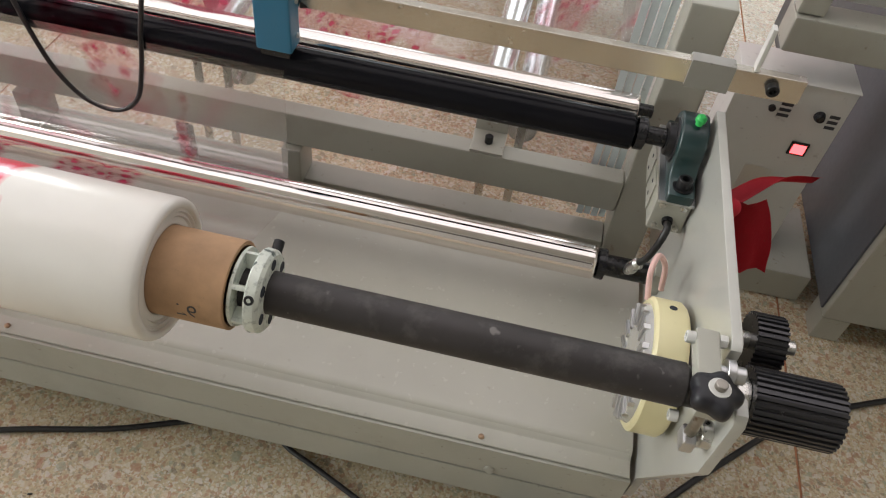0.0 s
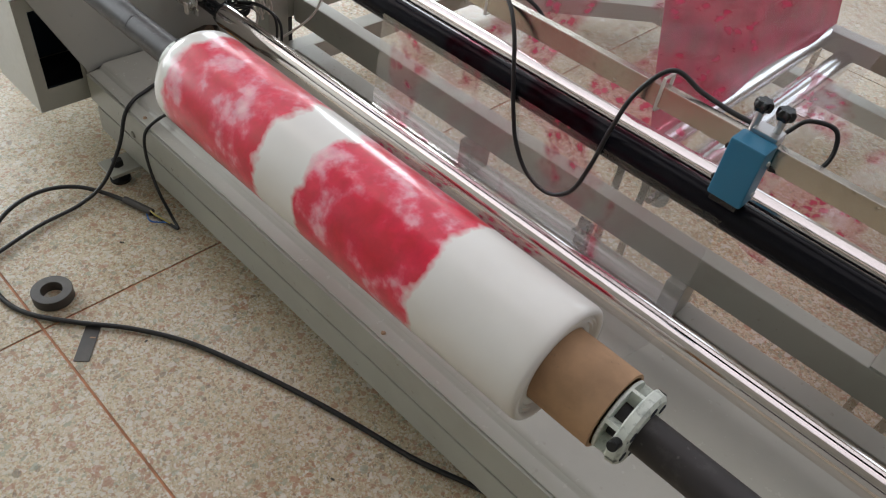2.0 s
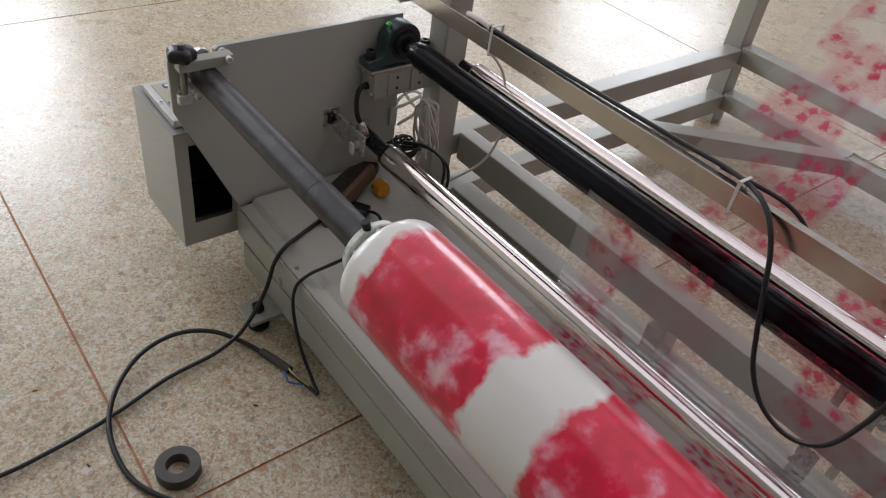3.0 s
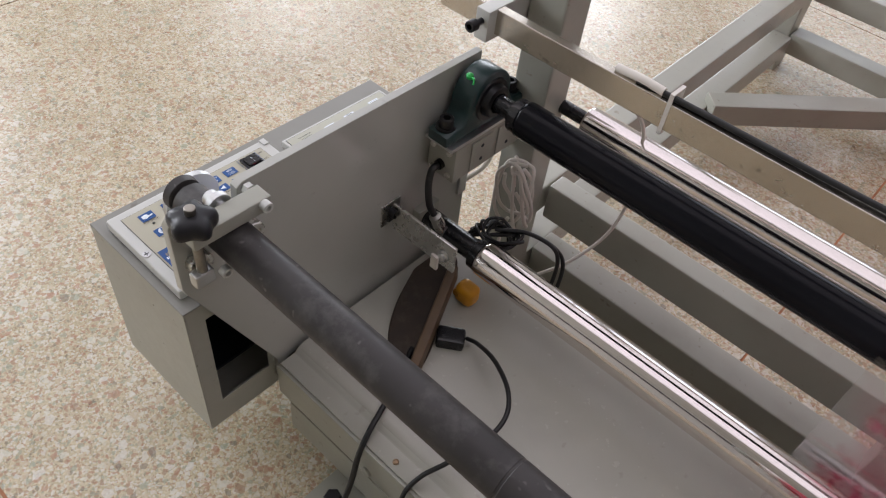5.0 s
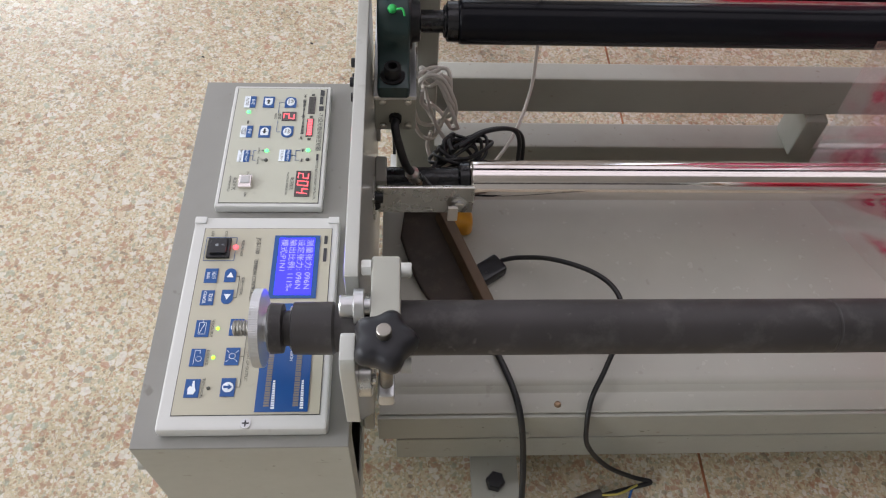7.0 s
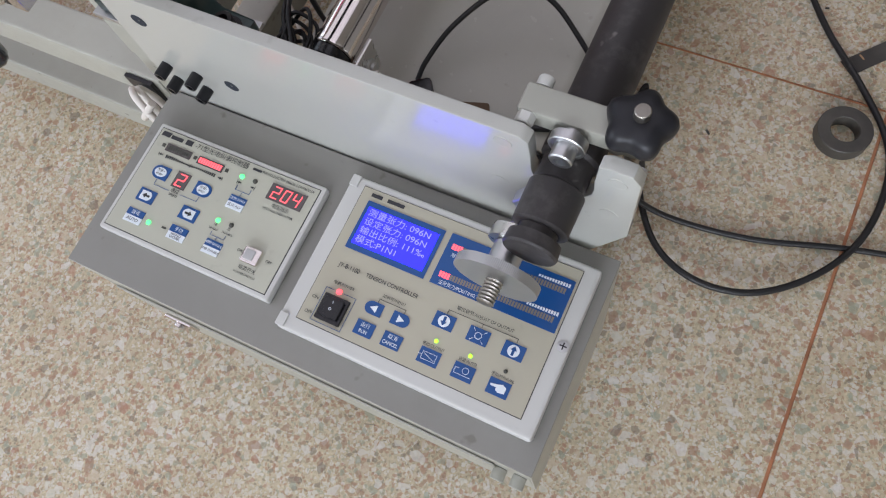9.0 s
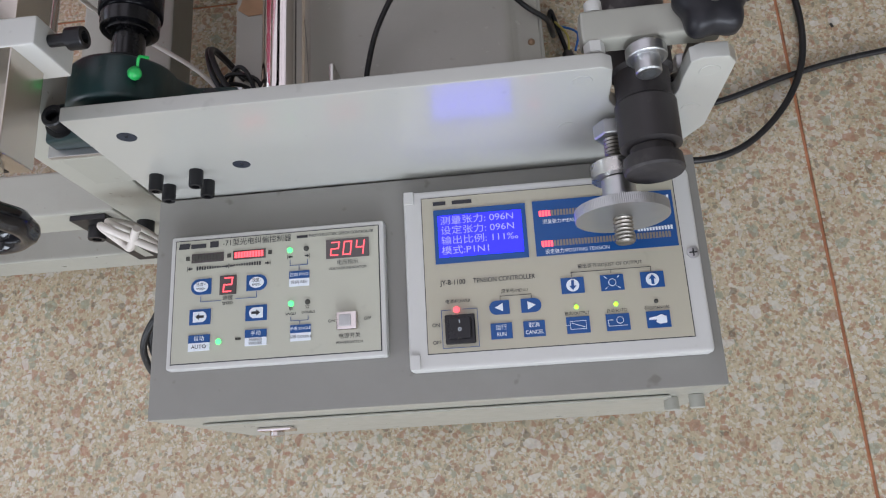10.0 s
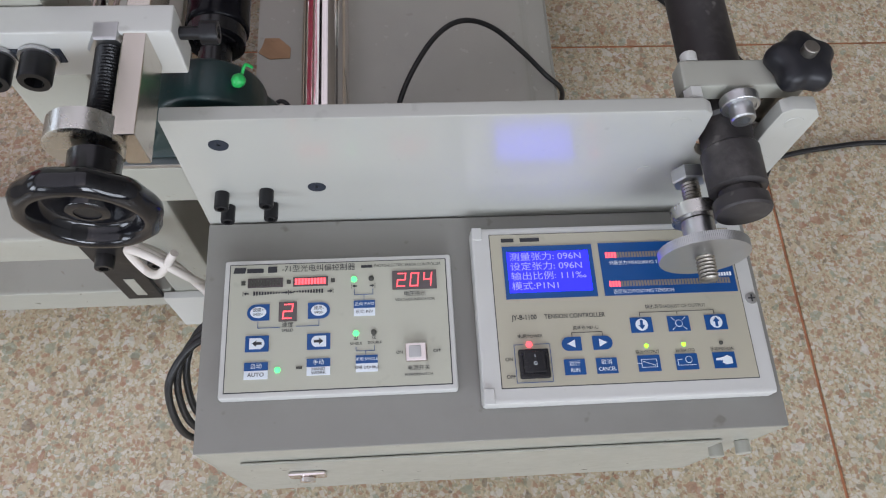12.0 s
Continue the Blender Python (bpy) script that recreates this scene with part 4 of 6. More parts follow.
def key(p, u, v, w, h, name="key", rounded=None):
    """Blue membrane key of one of the panels; rounded: 'l' or 'r' for a half-round end."""
    if rounded:
        k = 1 if rounded == "r" else -1
        pts = [(u - k * w / 2, v - h / 2)] + [(u + k * (w / 2 - h / 2) + k * h / 2 * math.cos(radians(a)), v + h / 2 * math.sin(radians(a))) for a in range(-90, 91, 15)] + [(u - k * w / 2, v + h / 2)]
        return p.shape(name, pts, BLUE, 0.0, 0.0006)
    return p.rect(name, u - w / 2, v - h / 2, u + w / 2, v + h / 2, BLUE, 0.0006, bevel=0.0002)


def seven(p, digit, u, v, w, h, material, parent):
    """One seven-segment digit, centred, slightly slanted."""
    on = {"0": "abcdef", "2": "abged", "4": "fgbc"}[digit]
    t = w * 0.16
    seg = {"a": (-w / 2, -h / 2, w / 2, -h / 2 + t), "g": (-w / 2, -t / 2, w / 2, t / 2), "d": (-w / 2, h / 2 - t, w / 2, h / 2), "f": (-w / 2, -h / 2, -w / 2 + t, 0), "b": (w / 2 - t, -h / 2, w / 2, 0), "e": (-w / 2, 0, -w / 2 + t, h / 2), "c": (w / 2 - t, 0, w / 2, h / 2)}
    for s in on:
        u0, v0, u1, v1 = seg[s]
        g = 0.12
        lean = lambda q: -q * 0.12
        p.shape("segment", [(u + u0 + g + lean(v0), v + v0 + g), (u + u1 - g + lean(v0), v + v0 + g), (u + u1 - g + lean(v1), v + v1 - g), (u + u0 + g + lean(v1), v + v1 - g)], material, 0.0008, 0.0002, parent)


def arrow_pts(u, v, s, way):
    pts = [(-1, -0.28), (0.1, -0.28), (0.1, -0.7), (1, 0), (0.1, 0.7), (0.1, 0.28), (-1, 0.28)]
    turn = {"r": lambda a, b: (a, b), "l": lambda a, b: (-a, b), "u": lambda a, b: (b, -a), "d": lambda a, b: (b, a)}[way]
    return [(u + turn(a, b)[0] * s, v + turn(a, b)[1] * s) for a, b in pts]


# web-guide controller, the smaller panel
pc = thing("web_guide_controller", "cream web-guide controller panel with blue keys and red digits", "controller", (0, 0, 0))
p = Panel(pc, -0.0345, 0.2835, BZ1)
W1, H1 = 158.0, 98.0
p.rect("bezel", 0, 0, W1, H1, WHITEP, 0.0095, 0.0002, 0.002, "off-white plastic bezel")
p.rect("gasket_line", 3.6, 3.6, W1 - 3.6, H1 - 3.6, INK, 0.0004, 0.0095)
p.rect("face", 4.3, 4.3, W1 - 4.3, H1 - 4.3, FACE1, 0.0008, 0.0095, 0.0, "cream printed face")
p = Panel(pc, -0.0345 - 0.002, 0.2835 - 0.0015, BZ1 + 0.0104)
p.shape("maker_mark", [(5.6, 4.2), (13.6, 4.2), (12.8, 8.4), (4.8, 8.4)], INK, 0.0002)
p.rect("maker_mark", 14.2, 5.2, 25.5, 8.4, INK, 0.0002, 0.0002)
p.rect("maker_mark", 28.5, 4.0, 34.8, 8.6, INK, 0.0002, 0.0002)
p.text("-71型光电纠偏控制器", 63.5, 6.4, 5.6, squeeze=0.98)
p.text("PHOTO-ELECTRIC ERROR CONTROLLER", 125.5, 6.0, 3.0, squeeze=0.86)
p.rect("maker_mark", 93.0, 5.1, 101.0, 7.1, INK, 0.0002, 0.0002)
for u in (12, 43, 73.4):
    p.rect("indicator", u - 1.4, 14.2, u + 1.4, 17.2, DARKLED, 0.0004)
for u, lit in ((27, False), (58, True)):
    bar = p.rect("bar_display", u - 12.0, 12.6, u + 12.0, 19.4, SMOKED, 0.0006)
    for k in range(10):
        p.rect("segment", u - 10.6 + k * 2.16, 13.8, u - 10.6 + k * 2.16 + 1.6, 18.2, RED_LED if lit else DARKLED, 0.0002, 0.0007, parent=bar)
for k in range(11):
    s = 0.5 + 0.10 * abs(k - 10)
    p.rect("scale_mark", 19.0 + k * 1.9, 23.6 - s, 20.2 + k * 1.9, 23.6 + s, INK, 0.0002, 0.0002)
    s = 0.5 + 0.10 * k
    p.rect("scale_mark", 46.5 + k * 1.9, 23.2 - s, 47.7 + k * 1.9, 23.2 + s, INK, 0.0002, 0.0002)
for u, way in ((14.2, "l"), (41.0, "r"), (45.0, "l"), (71.4, "r")):
    p.shape("printed_arrow", arrow_pts(u, 23.6, 1.7, way), INK, 0.0002)
    p.rect("printed_arrow", u + (-2.3 if way == "l" else 2.0), 21.9, u + (-2.0 if way == "l" else 2.3), 25.3, INK, 0.0002, 0.0002)
for u, sign, way in ((23, "+", "l"), (64, "-", "r")):
    k = key(p, u, 37.5, 15.0, 11.5, rounded=way)
    p.shape("key_oval", [(u + 5.4 * math.cos(a * math.pi / 12), 37.5 + 4.0 * math.sin(a * math.pi / 12)) for a in range(24)], PALEINK, 0.0007, parent=pc)
    p.text("速度" + sign, u, 36.0, 2.9, dz=0.0011)
    p.text("SPEED" + sign, u, 39.2, 2.3, dz=0.0011, squeeze=0.9)
dg = p.rect("speed_display", 36.8, 30.5, 49.0, 44.5, SMOKED, 0.0007)
seven(p, "2", 43, 37.5, 6.6, 11.0, RED_LED, dg)
p.text("速度", 43, 47.2, 4.0)
p.text("SPEED", 43, 51.0, 2.9)
p.line([(23, 44.0), (23, 48.6), (37.6, 48.6)], BLUE)
p.line([(48.8, 48.2), (64, 48.2), (64, 44.0)], BLUE)
for u, v, way in ((23, 59.5, "l"), (64, 59.5, "r")):
    key(p, u, v, 15.6, 11.2)
    p.shape("key_window", [(u - 5.0, v - 3.8), (u + 3.0, v - 3.8)] + [(u + 1.2 + 3.8 * math.cos(radians(a)), v + 3.8 * math.sin(radians(a))) for a in range(-75, 76, 15)] + [(u + 3.0, v + 3.8), (u - 5.0, v + 3.8)] if way == "l" else [(u + 5.0, v + 3.8), (u - 3.0, v + 3.8)] + [(u - 1.2 - 3.8 * math.cos(radians(a)), v - 3.8 * math.sin(radians(a))) for a in range(-75, 76, 15)] + [(u - 3.0, v - 3.8), (u + 5.0, v - 3.8)], PALEINK, 0.0007)
    p.shape("key_arrow", arrow_pts(u, v, 3.2, way), INK, 0.0010)


def two_tone(u, v, w, h, top, low, size):
    p.rect("key", u - w / 2, v - h / 2, u + w / 2, v, BLUE, 0.0006)
    p.rect("key_label", u - w / 2, v, u + w / 2, v + h / 2, PALEINK, 0.0006)
    p.text(top, u, v - h / 4, size, PALEINK, dz=0.0008)
    for i, s in enumerate(low):
        n = len(low)
        p.text(s, u, v + h / 4 + (i - (n - 1) / 2) * h / 4.4, size * (0.95 if n == 1 else 0.8), dz=0.0008, squeeze=1.05)


two_tone(23, 78, 15.6, 11.4, "自动", ["AUTO"], 3.9)
two_tone(64, 77, 15.6, 11.4, "手动", ["HAND", "WORK"], 3.7)
p.disc("led", 37, 78, 2.0, GREEN_LED, 0.0012)
p.rect("led_slot", 49.2, 76.2, 53.2, 77.9, DARKLED, 0.0005, 0.0, 0.0002)
for u, v, lit in ((88, 15.5, True), (100, 15.2, False), (89, 54.8, True), (101, 54.4, False)):
    p.disc("led", u, v, 2.0, GREEN_LED if lit else DARKLED, 0.0012)
for u, way in ((88.5, "l"), (100.5, "r")):
    p.shape("printed_arrow", arrow_pts(u, 20.6, 1.6, way), INK, 0.0002)
    p.rect("printed_arrow", u + (-2.2 if way == "l" else 1.9), 18.9, u + (-1.9 if way == "l" else 2.2), 22.3, INK, 0.0002, 0.0002)
p.line([(88.3, 23.2), (88.3, 27.0), (101, 27.0), (101, 23.2)], BLUE)
p.line([(94.8, 27.0), (94.8, 31.5)], BLUE)
two_tone(95, 37, 14.6, 11.2, "正向 FWD", ["反向 REV"], 3.0)
p.text("单", 89, 58.7, 3.2)
p.text("双", 101, 58.2, 3.2)
p.text("SINGLE", 89, 62.2, 2.5)
p.text("DOUBLE", 101.6, 61.8, 2.5)
p.line([(89, 64.4), (89, 67.2), (101.4, 67.2), (101.4, 64.0)], BLUE)
p.line([(95.4, 67.2), (95.4, 70.4)], BLUE)
two_tone(96, 76, 14.6, 11.4, "单眼 SINGLE", ["双眼 DOUBLE"], 2.7)
vd = p.rect("voltage_display", 114.6, 10.4, 145.6, 24.4, SMOKED, 0.0008)
for k, d in enumerate("204"):
    seven(p, d, 121.0 + k * 9.1, 17.4, 6.2, 10.4, RED_LED, vd)
p.text("电压指示", 130, 27.9, 3.9)
p.text("VOLTAGE INDICATOR", 130, 32.0, 2.7)
sw = p.rect("power_switch", 121.8, 63.6, 136.8, 76.6, CHROME, 0.004, 0.0, 0.0015, "square chrome-framed rocker switch")
p.rect("rocker", 124.2, 65.8, 132.6, 74.4, worn("grey_rocker", (0.45, 0.44, 0.44), 0.3), 0.0052, 0.0, 0.001, parent=sw)
p.text("ON", 118, 69.4, 3.0)
p.text("OFF", 143.4, 69.2, 3.0)
p.text("电源开关", 130.5, 80.6, 3.9)
p.text("POWERSWITCH", 130.5, 85.0, 2.6)

# tension controller, the larger panel
tc = thing("tension_controller", "cream tension controller in a white frame with lit blue display", "controller", (0, 0, 0))
p = Panel(tc, -0.0170, 0.1105, BZ1)
W2, H2 = 200.0, 128.0
p.rect("frame", 0, 0, W2, H2, WHITEP, 0.0135, 0.0002, 0.003, "white plastic frame")
for v0, v1 in ((0.5, 10), (117, 127.5)):
    p.rect("corner_clip", 0.8, v0, 8.0, v1, WHITEP, 0.0018, 0.0136, 0.0008)
p.rect("recess_line", 13.0, 6.0, 188.6, 117.6, INK, 0.0003, 0.0136)
p.rect("face", 13.5, 6.5, 188.0, 117.0, FACE2, 0.0006, 0.0137, 0.0, "cream printed face")
sc = p.disc("screw", 195, 61, 4.2, ZINC, 0.0010, 0.0136, 0.8)
p.rect("screw_slot", 192.4, 60.5, 197.6, 61.5, INK, 0.0002, 0.0146, parent=sc)
p.rect("screw_slot", 194.5, 58.4, 195.5, 63.6, INK, 0.0002, 0.0147, parent=sc)
p = Panel(tc, -0.0170, 0.1105, BZ1 + 0.0144)
for u0, u1 in ((21.5, 30.5), (35.0, 49.0)):
    p.rect("maker_mark", u0, 9.6, u1, 12.4, INK, 0.0002, 0.0001)
lcd = p.rect("lcd_frame", 21.5, 16.0, 86.0, 55.5, BLUE, 0.0006)
p.rect("lcd_screen", 24.5, 20.5, 82.8, 51.0, LCD_BACK, 0.0003, 0.0006, parent=lcd, label="glowing blue display")
for i, s in enumerate(("测量张力: 096N", "设定张力: 096N", "输出比例: 111‰", "模式:P1N1")):
    c = p.text(s, 26.0, 24.8 + i * 7.3, 6.6, LCD_TEXT, dz=0.00105, align="LEFT", name="lcd_characters", squeeze=1.16)
bp = p.rect("bar_panel", 91.0, 15.5, 186.3, 55.5, BLUE, 0.0005)
for v in (25.0, 47.0):
    for k in range(42):
        u = 95.2 + k * 2.08
        p.rect("bar_segment", u, v - 2.1, u + 1.5, v + 2.1, RED_LED if k < 4 else TICK, 0.0002, 0.0005, parent=bp)
p.text("测量张力/MEASURING TENSION", 97.0, 31.4, 3.6, PALEINK, dz=0.0008, align="LEFT", squeeze=0.92)
p.text("设定张力/POSITING TENSION", 97.0, 53.0, 3.6, PALEINK, dz=0.0008, align="LEFT", squeeze=0.92)
for k in range(12):
    p.rect("printed_step", 160.5 + k * 2.0, 41.8 - k * 0.10, 161.9 + k * 2.0, 43.6, PALEINK, 0.0002, 0.0005, parent=bp)
    p.rect("printed_step", 160.5 + k * 2.0, 20.0 - k * 0.10, 161.9 + k * 2.0, 21.6, PALEINK, 0.0002, 0.0005, parent=bp)
p.text("JY-B-1100", 32.6, 69.2, 4.9, squeeze=0.86)
p.text("TENSION CONTROLLER", 67.6, 69.2, 4.5, squeeze=0.86)
p.text("电源/POWER", 35.2, 82.6, 3.0)
p.disc("led", 34, 88.2, 2.2, RED_LED, 0.0016)
p.line([(23.6, 88.2), (23.6, 114.2), (48.0, 114.2), (48.0, 88.2), (38.0, 88.2)], BLUE)
p.line([(23.6, 88.2), (30.0, 88.2)], BLUE)
sw = p.rect("power_switch", 25.8, 92.0, 46.2, 112.0, BLACK, 0.0035, 0.0, 0.001, "black rocker switch")
p.rect("rocker", 28.2, 94.4, 43.8, 109.0, BLACK, 0.0065, 0.0, 0.0012, parent=sw)
p.text("I", 36, 97.8, 3.0, PALEINK, dz=0.0067)
p.text("O", 36, 103.0, 3.0, PALEINK, dz=0.0067)
p.text("ON", 19.6, 98.2, 3.4)
p.text("OFF", 19.8, 110.0, 3.4)
p.text("菜单号/MENU", 74.0, 78.2, 3.0)
p.line([(64, 84.0), (64, 81.2), (85, 81.2), (85, 84.0)])
for u, way in ((63.0, "l"), (84.4, "r")):
    key(p, u, 89.0, 13.6, 9.6, rounded=way)
    k = 1 if way == "r" else -1
    p.shape("key_arrow", [(u + k * 3.0, 89.0), (u - k * 2.4, 86.2), (u - k * 2.4, 91.8)], PALEINK, 0.0007)
for u, a, b in ((63.4, "运行", "RUN"), (85.2, "取消", "CANCEL")):
    key(p, u, 105.0, 14.4, 10.8)
    p.text(a, u, 102.8, 3.8, PALEINK, dz=0.0008)
    p.text(b, u, 107.4, 3.6, PALEINK, dz=0.0008, squeeze=0.86)
p.text("输出调节/ADJUST OF OUTPUT", 139.2, 65.0, 3.4, squeeze=0.94)
p.line([(113, 71.4), (113, 68.6), (165.6, 68.6), (165.6, 71.4)])
p.line([(139.4, 68.6), (139.4, 71.0)])
for u, kind in ((113.2, "d"), (139.4, "o"), (165.8, "u")):
    key(p, u, 77.6, 15.4, 11.0)
    if kind == "o":
        p.shape("key_ring", [(u + 2.6 * math.cos(a * math.pi / 10), 77.6 + 2.6 * math.sin(a * math.pi / 10)) for a in range(20)], PALEINK, 0.0007)
        p.shape("key_ring", [(u + 2.1 * math.cos(a * math.pi / 10), 77.6 + 2.1 * math.sin(a * math.pi / 10)) for a in range(20)], BLUE, 0.0010)
        for du, dv in ((-1, -1), (1, -1), (-1, 1), (1, 1)):
            p.shape("key_ray", [(u + du * 2.3, 77.6 + dv * 2.0), (u + du * 5.2, 77.6 + dv * 4.2), (u + du * 4.8, 77.6 + dv * 4.6)], PALEINK, 0.0007)
    else:
        p.shape("key_disc", [(u + 4.3 * math.cos(a * math.pi / 12), 77.6 + 4.3 * math.sin(a * math.pi / 12)) for a in range(24)], PALEINK, 0.0007)
        p.shape("key_arrow", arrow_pts(u, 77.6, 3.4, kind), BLUE, 0.0010)
for u, s, lit in ((114.2, "输出/OUTPUT", True), (140.2, "自动/AUTO", True), (166.4, "手动/MANUAL", False)):
    p.disc("led", u, 92.4, 1.5, LIME_LED if lit else DARKLED, 0.0010)
    p.text(s, u, 96.8, 2.9, squeeze=0.92)
    key(p, u, 104.6, 15.4, 11.2)
p.line([(109, 102), (119.4, 102), (119.4, 107.4), (109, 107.4), (109, 102)], PALEINK, 0.3, 0.0006)
p.shape("key_slash", [(110, 103), (118.6, 106.2), (118.6, 106.6), (110, 103.4)], PALEINK, 0.0007)
p.line([(104.0 + 2, 104.6), (108.8, 104.6)], PALEINK, 0.3, 0.0006)
p.line([(134, 107.0), (134, 103.0), (137, 103.0)], PALEINK, 0.3, 0.0006)
p.line([(134, 107.0), (146.2, 107.0)], PALEINK, 0.3, 0.0006)
p.shape("key_ring", [(141.6 + 2.4 * math.cos(a * math.pi / 10), 103.4 + 2.4 * math.sin(a * math.pi / 10)) for a in range(20)], PALEINK, 0.0007)
p.shape("key_ring", [(141.6 + 2.0 * math.cos(a * math.pi / 10), 103.4 + 2.0 * math.sin(a * math.pi / 10)) for a in range(20)], BLUE, 0.0010)
p.shape("key_hand", [(160.4, 103.4), (165.4, 102.6), (168.6, 101.4), (171.6, 103.0), (171.6, 107.2), (167.0, 107.8), (164.6, 106.4), (165.2, 104.8), (160.4, 104.8)], PALEINK, 0.0007)

# ---- main frame of square steel tube behind the stand ----
frame_m = thing("machine_frame", "grey painted square-tube machine frame", "machine frame", (0, 0, 0))


def beam(p0, p1, w=0.05, h=0.05, name="tube", material=None):
    return part(name, tube_beam(B(), p0, p1, w, h), material or PAINT, frame_m)


YF = 0.4235
beam((0.0785, 0.4125, 0.192), (1.502, 0.4125, 0.192), 0.031, 0.058, "upper_rail")
beam((0.0755, YF, 0.070), (1.502, YF, 0.070), 0.047, 0.052, "lower_rail")
for px in (0.583, 1.014):
    beam((px, 0.4125, 0.096), (px, 0.4125, 0.163), 0.031, 0.055, "upright")
beam((0.054, 0.362, 0.0), (0.054, 0.362, 0.60), 0.048, 0.048, "post")
beam((1.530, 0.425, 0.0), (1.530, 0.425, 0.50), 0.056, 0.050, "post")
beam((0.040, 1.325, 0.0), (0.040, 1.325, 1.60), 0.050, 0.050, "post")
beam((1.560, 1.325, 0.0), (1.560, 1.325, 1.60), 0.050, 0.050, "post")
for z in (0.188, 0.062):
    beam((0.052, 0.387, z + 0.003), (0.052, 1.299, z + 0.003), 0.044, 0.046)
    beam((0.066, 1.325, z + 0.008), (1.534, 1.325, z + 0.008), 0.046, 0.046)
    beam((1.536, 0.452, z), (1.536, 1.299, z), 0.046, 0.046)
beam((0.075, 0.93, 0.085), (0.420, 1.299, 0.085), 0.046, 0.044, "brace")
beam((0.70, 1.300, 0.085), (0.42, 1.300, 0.085), 0.040, 0.040, "brace")
# slotted angle on the control-side post with its screws
bm = box(B(), 0.0248, 0.0296, 0.396, 0.430, 0.080, 0.210, 0.0008)
part("slotted_plate", bm, OXIDE, frame_m, "dark slotted adjusting plate")
part("slot", box(B(), 0.0240, 0.0249, 0.408, 0.418, 0.092, 0.134, 0.0004), PAINT, frame_m)
for x, y, z in ((0.0248, 0.415, 0.188), (0.030, 0.374, 0.178)):
    cap_screw(frame_m, (x, y, z), (-1, 0, 0), 0.0082, 0.012)
part("foot_plate", box(B(), 0.022, 0.0296, 0.340, 0.395, 0.0, 0.085, 0.001), PALE, frame_m)
bm = box(B(), 0.012, 0.0295, 0.273, 0.3995, 0.4615, 0.4965, 0.0015)
part("slide_plate", bm, PALE, frame_m, "pale slotted slide plate")
part("slot", box(B(), 0.0112, 0.0122, 0.332, 0.396, 0.4735, 0.4845, 0.0004), INSIDE_SHADE, frame_m)
for y in (0.3445, 0.3650):
    part("washer", lathe(B(), (0.0112, y, 0.479), (-1, 0, 0), [(0, 0.0100), (0.002, 0.0100), (0.0022, 0.0096)], 28), ZINC, frame_m)
    cap_screw(frame_m, (0.009, y, 0.479), (-1, 0, 0), 0.0084, 0.014)
part("clamp_screw", rod(B(), (0.021, 0.273, 0.484), (0.021, 0.262, 0.484), 0.0035, 14), OXIDE, frame_m)
cap_screw(frame_m, (0.021, 0.262, 0.484), (0, -1, 0), 0.0062, 0.009)
part("bar_clamp", box(B(), 1.502, 1.548, 0.2830, 0.3000, 0.4650, 0.4980, 0.001), PAINT_D, frame_m, "dark clamp holding the sensor bar")
part("clamp_tongue", box(B(), 1.566, 1.571, 0.286, 0.298, 0.4957, 0.545, 0.001), PALE, frame_m)
cap_screw(frame_m, (1.590, 0.2855, 0.482), (0, -1, 0), 0.007, 0.008)
clip = thing("steel_clip", "small bright steel clip bolted between the frame tubes", "clip", (0.843, 0.394, 0.0965))
bm = box(B(), -0.014, 0.014, 0.0, 0.003, 0.0, 0.066, 0.0006)
box(bm, -0.014, 0.014, -0.018, 0.0, 0.044, 0.047, 0.0006)
part("angle", bm, STEEL, clip)
part("bolt", rod(B(), (0.002, -0.010, 0.036), (0.002, -0.010, 0.058), 0.0048, 14), ZINC, clip)
for bx in (1.302,):
    br = thing("roller_bracket", "small bright steel angle bracket on the frame tube", "bracket", (bx, 0.42, 0.221), "roller brackets")
    bm = box(B(), -0.024, 0.024, -0.022, 0.030, 0.0002, 0.004, 0.0008)
    box(bm, -0.024, 0.024, 0.026, 0.030, 0.004, 0.05, 0.0008)
    part("angle", bm, PAINT, br)
    bm = rod(B(), (0, 0.0, 0.004), (0, 0.0, 0.016), 0.006, 16)
    part("cap_screw", bm, OXIDE, br)
    bm = lathe(B(), (0.004, 0.026, 0.034), (0, -1, 0), [(0, 0.009), (0.008, 0.009), (0.009, 0.007)], 6)
    part("nut", bm, ZINC, br)

# far beam and holder on the brake side
beam((1.650, 0.525, 0.431), (1.843, 0.525, 0.431), 0.05, 0.05)
beam((1.668, 0.525, 0.457), (1.668, 0.525, 0.66), 0.036, 0.036, "post")

# ---- sensor bar with handwheel ----
sbar = thing("sensor_bar", "polished flat steel sensor bar with black handwheel", "sensor bar", (0, 0.2915, 0.482))
sinv = Matrix.Translation((0, -0.2915, -0.482))
part("bar", local(box(B(), -0.047, 1.622, 0.2855, 0.2975, 0.4675, 0.4955, 0.0010), sinv), BARSTEEL, sbar)
HY, HZ = 0.3055, 0.4865
part("bar_end_block", local(box(B(), -0.047, -0.030, 0.2977, 0.3045, 0.4690, 0.4890, 0.001), sinv), BLACK, sbar)
prof = []
for k in range(52):
    prof += [(0.020 - k * 0.0020, 0.0062), (0.020 - k * 0.0020 - 0.001, 0.0074)]
part("threaded_rod", local(lathe(B(), (0, HY, HZ), (1, 0, 0), prof, 18), sinv), OXIDE, sbar, "black threaded rod", 80)
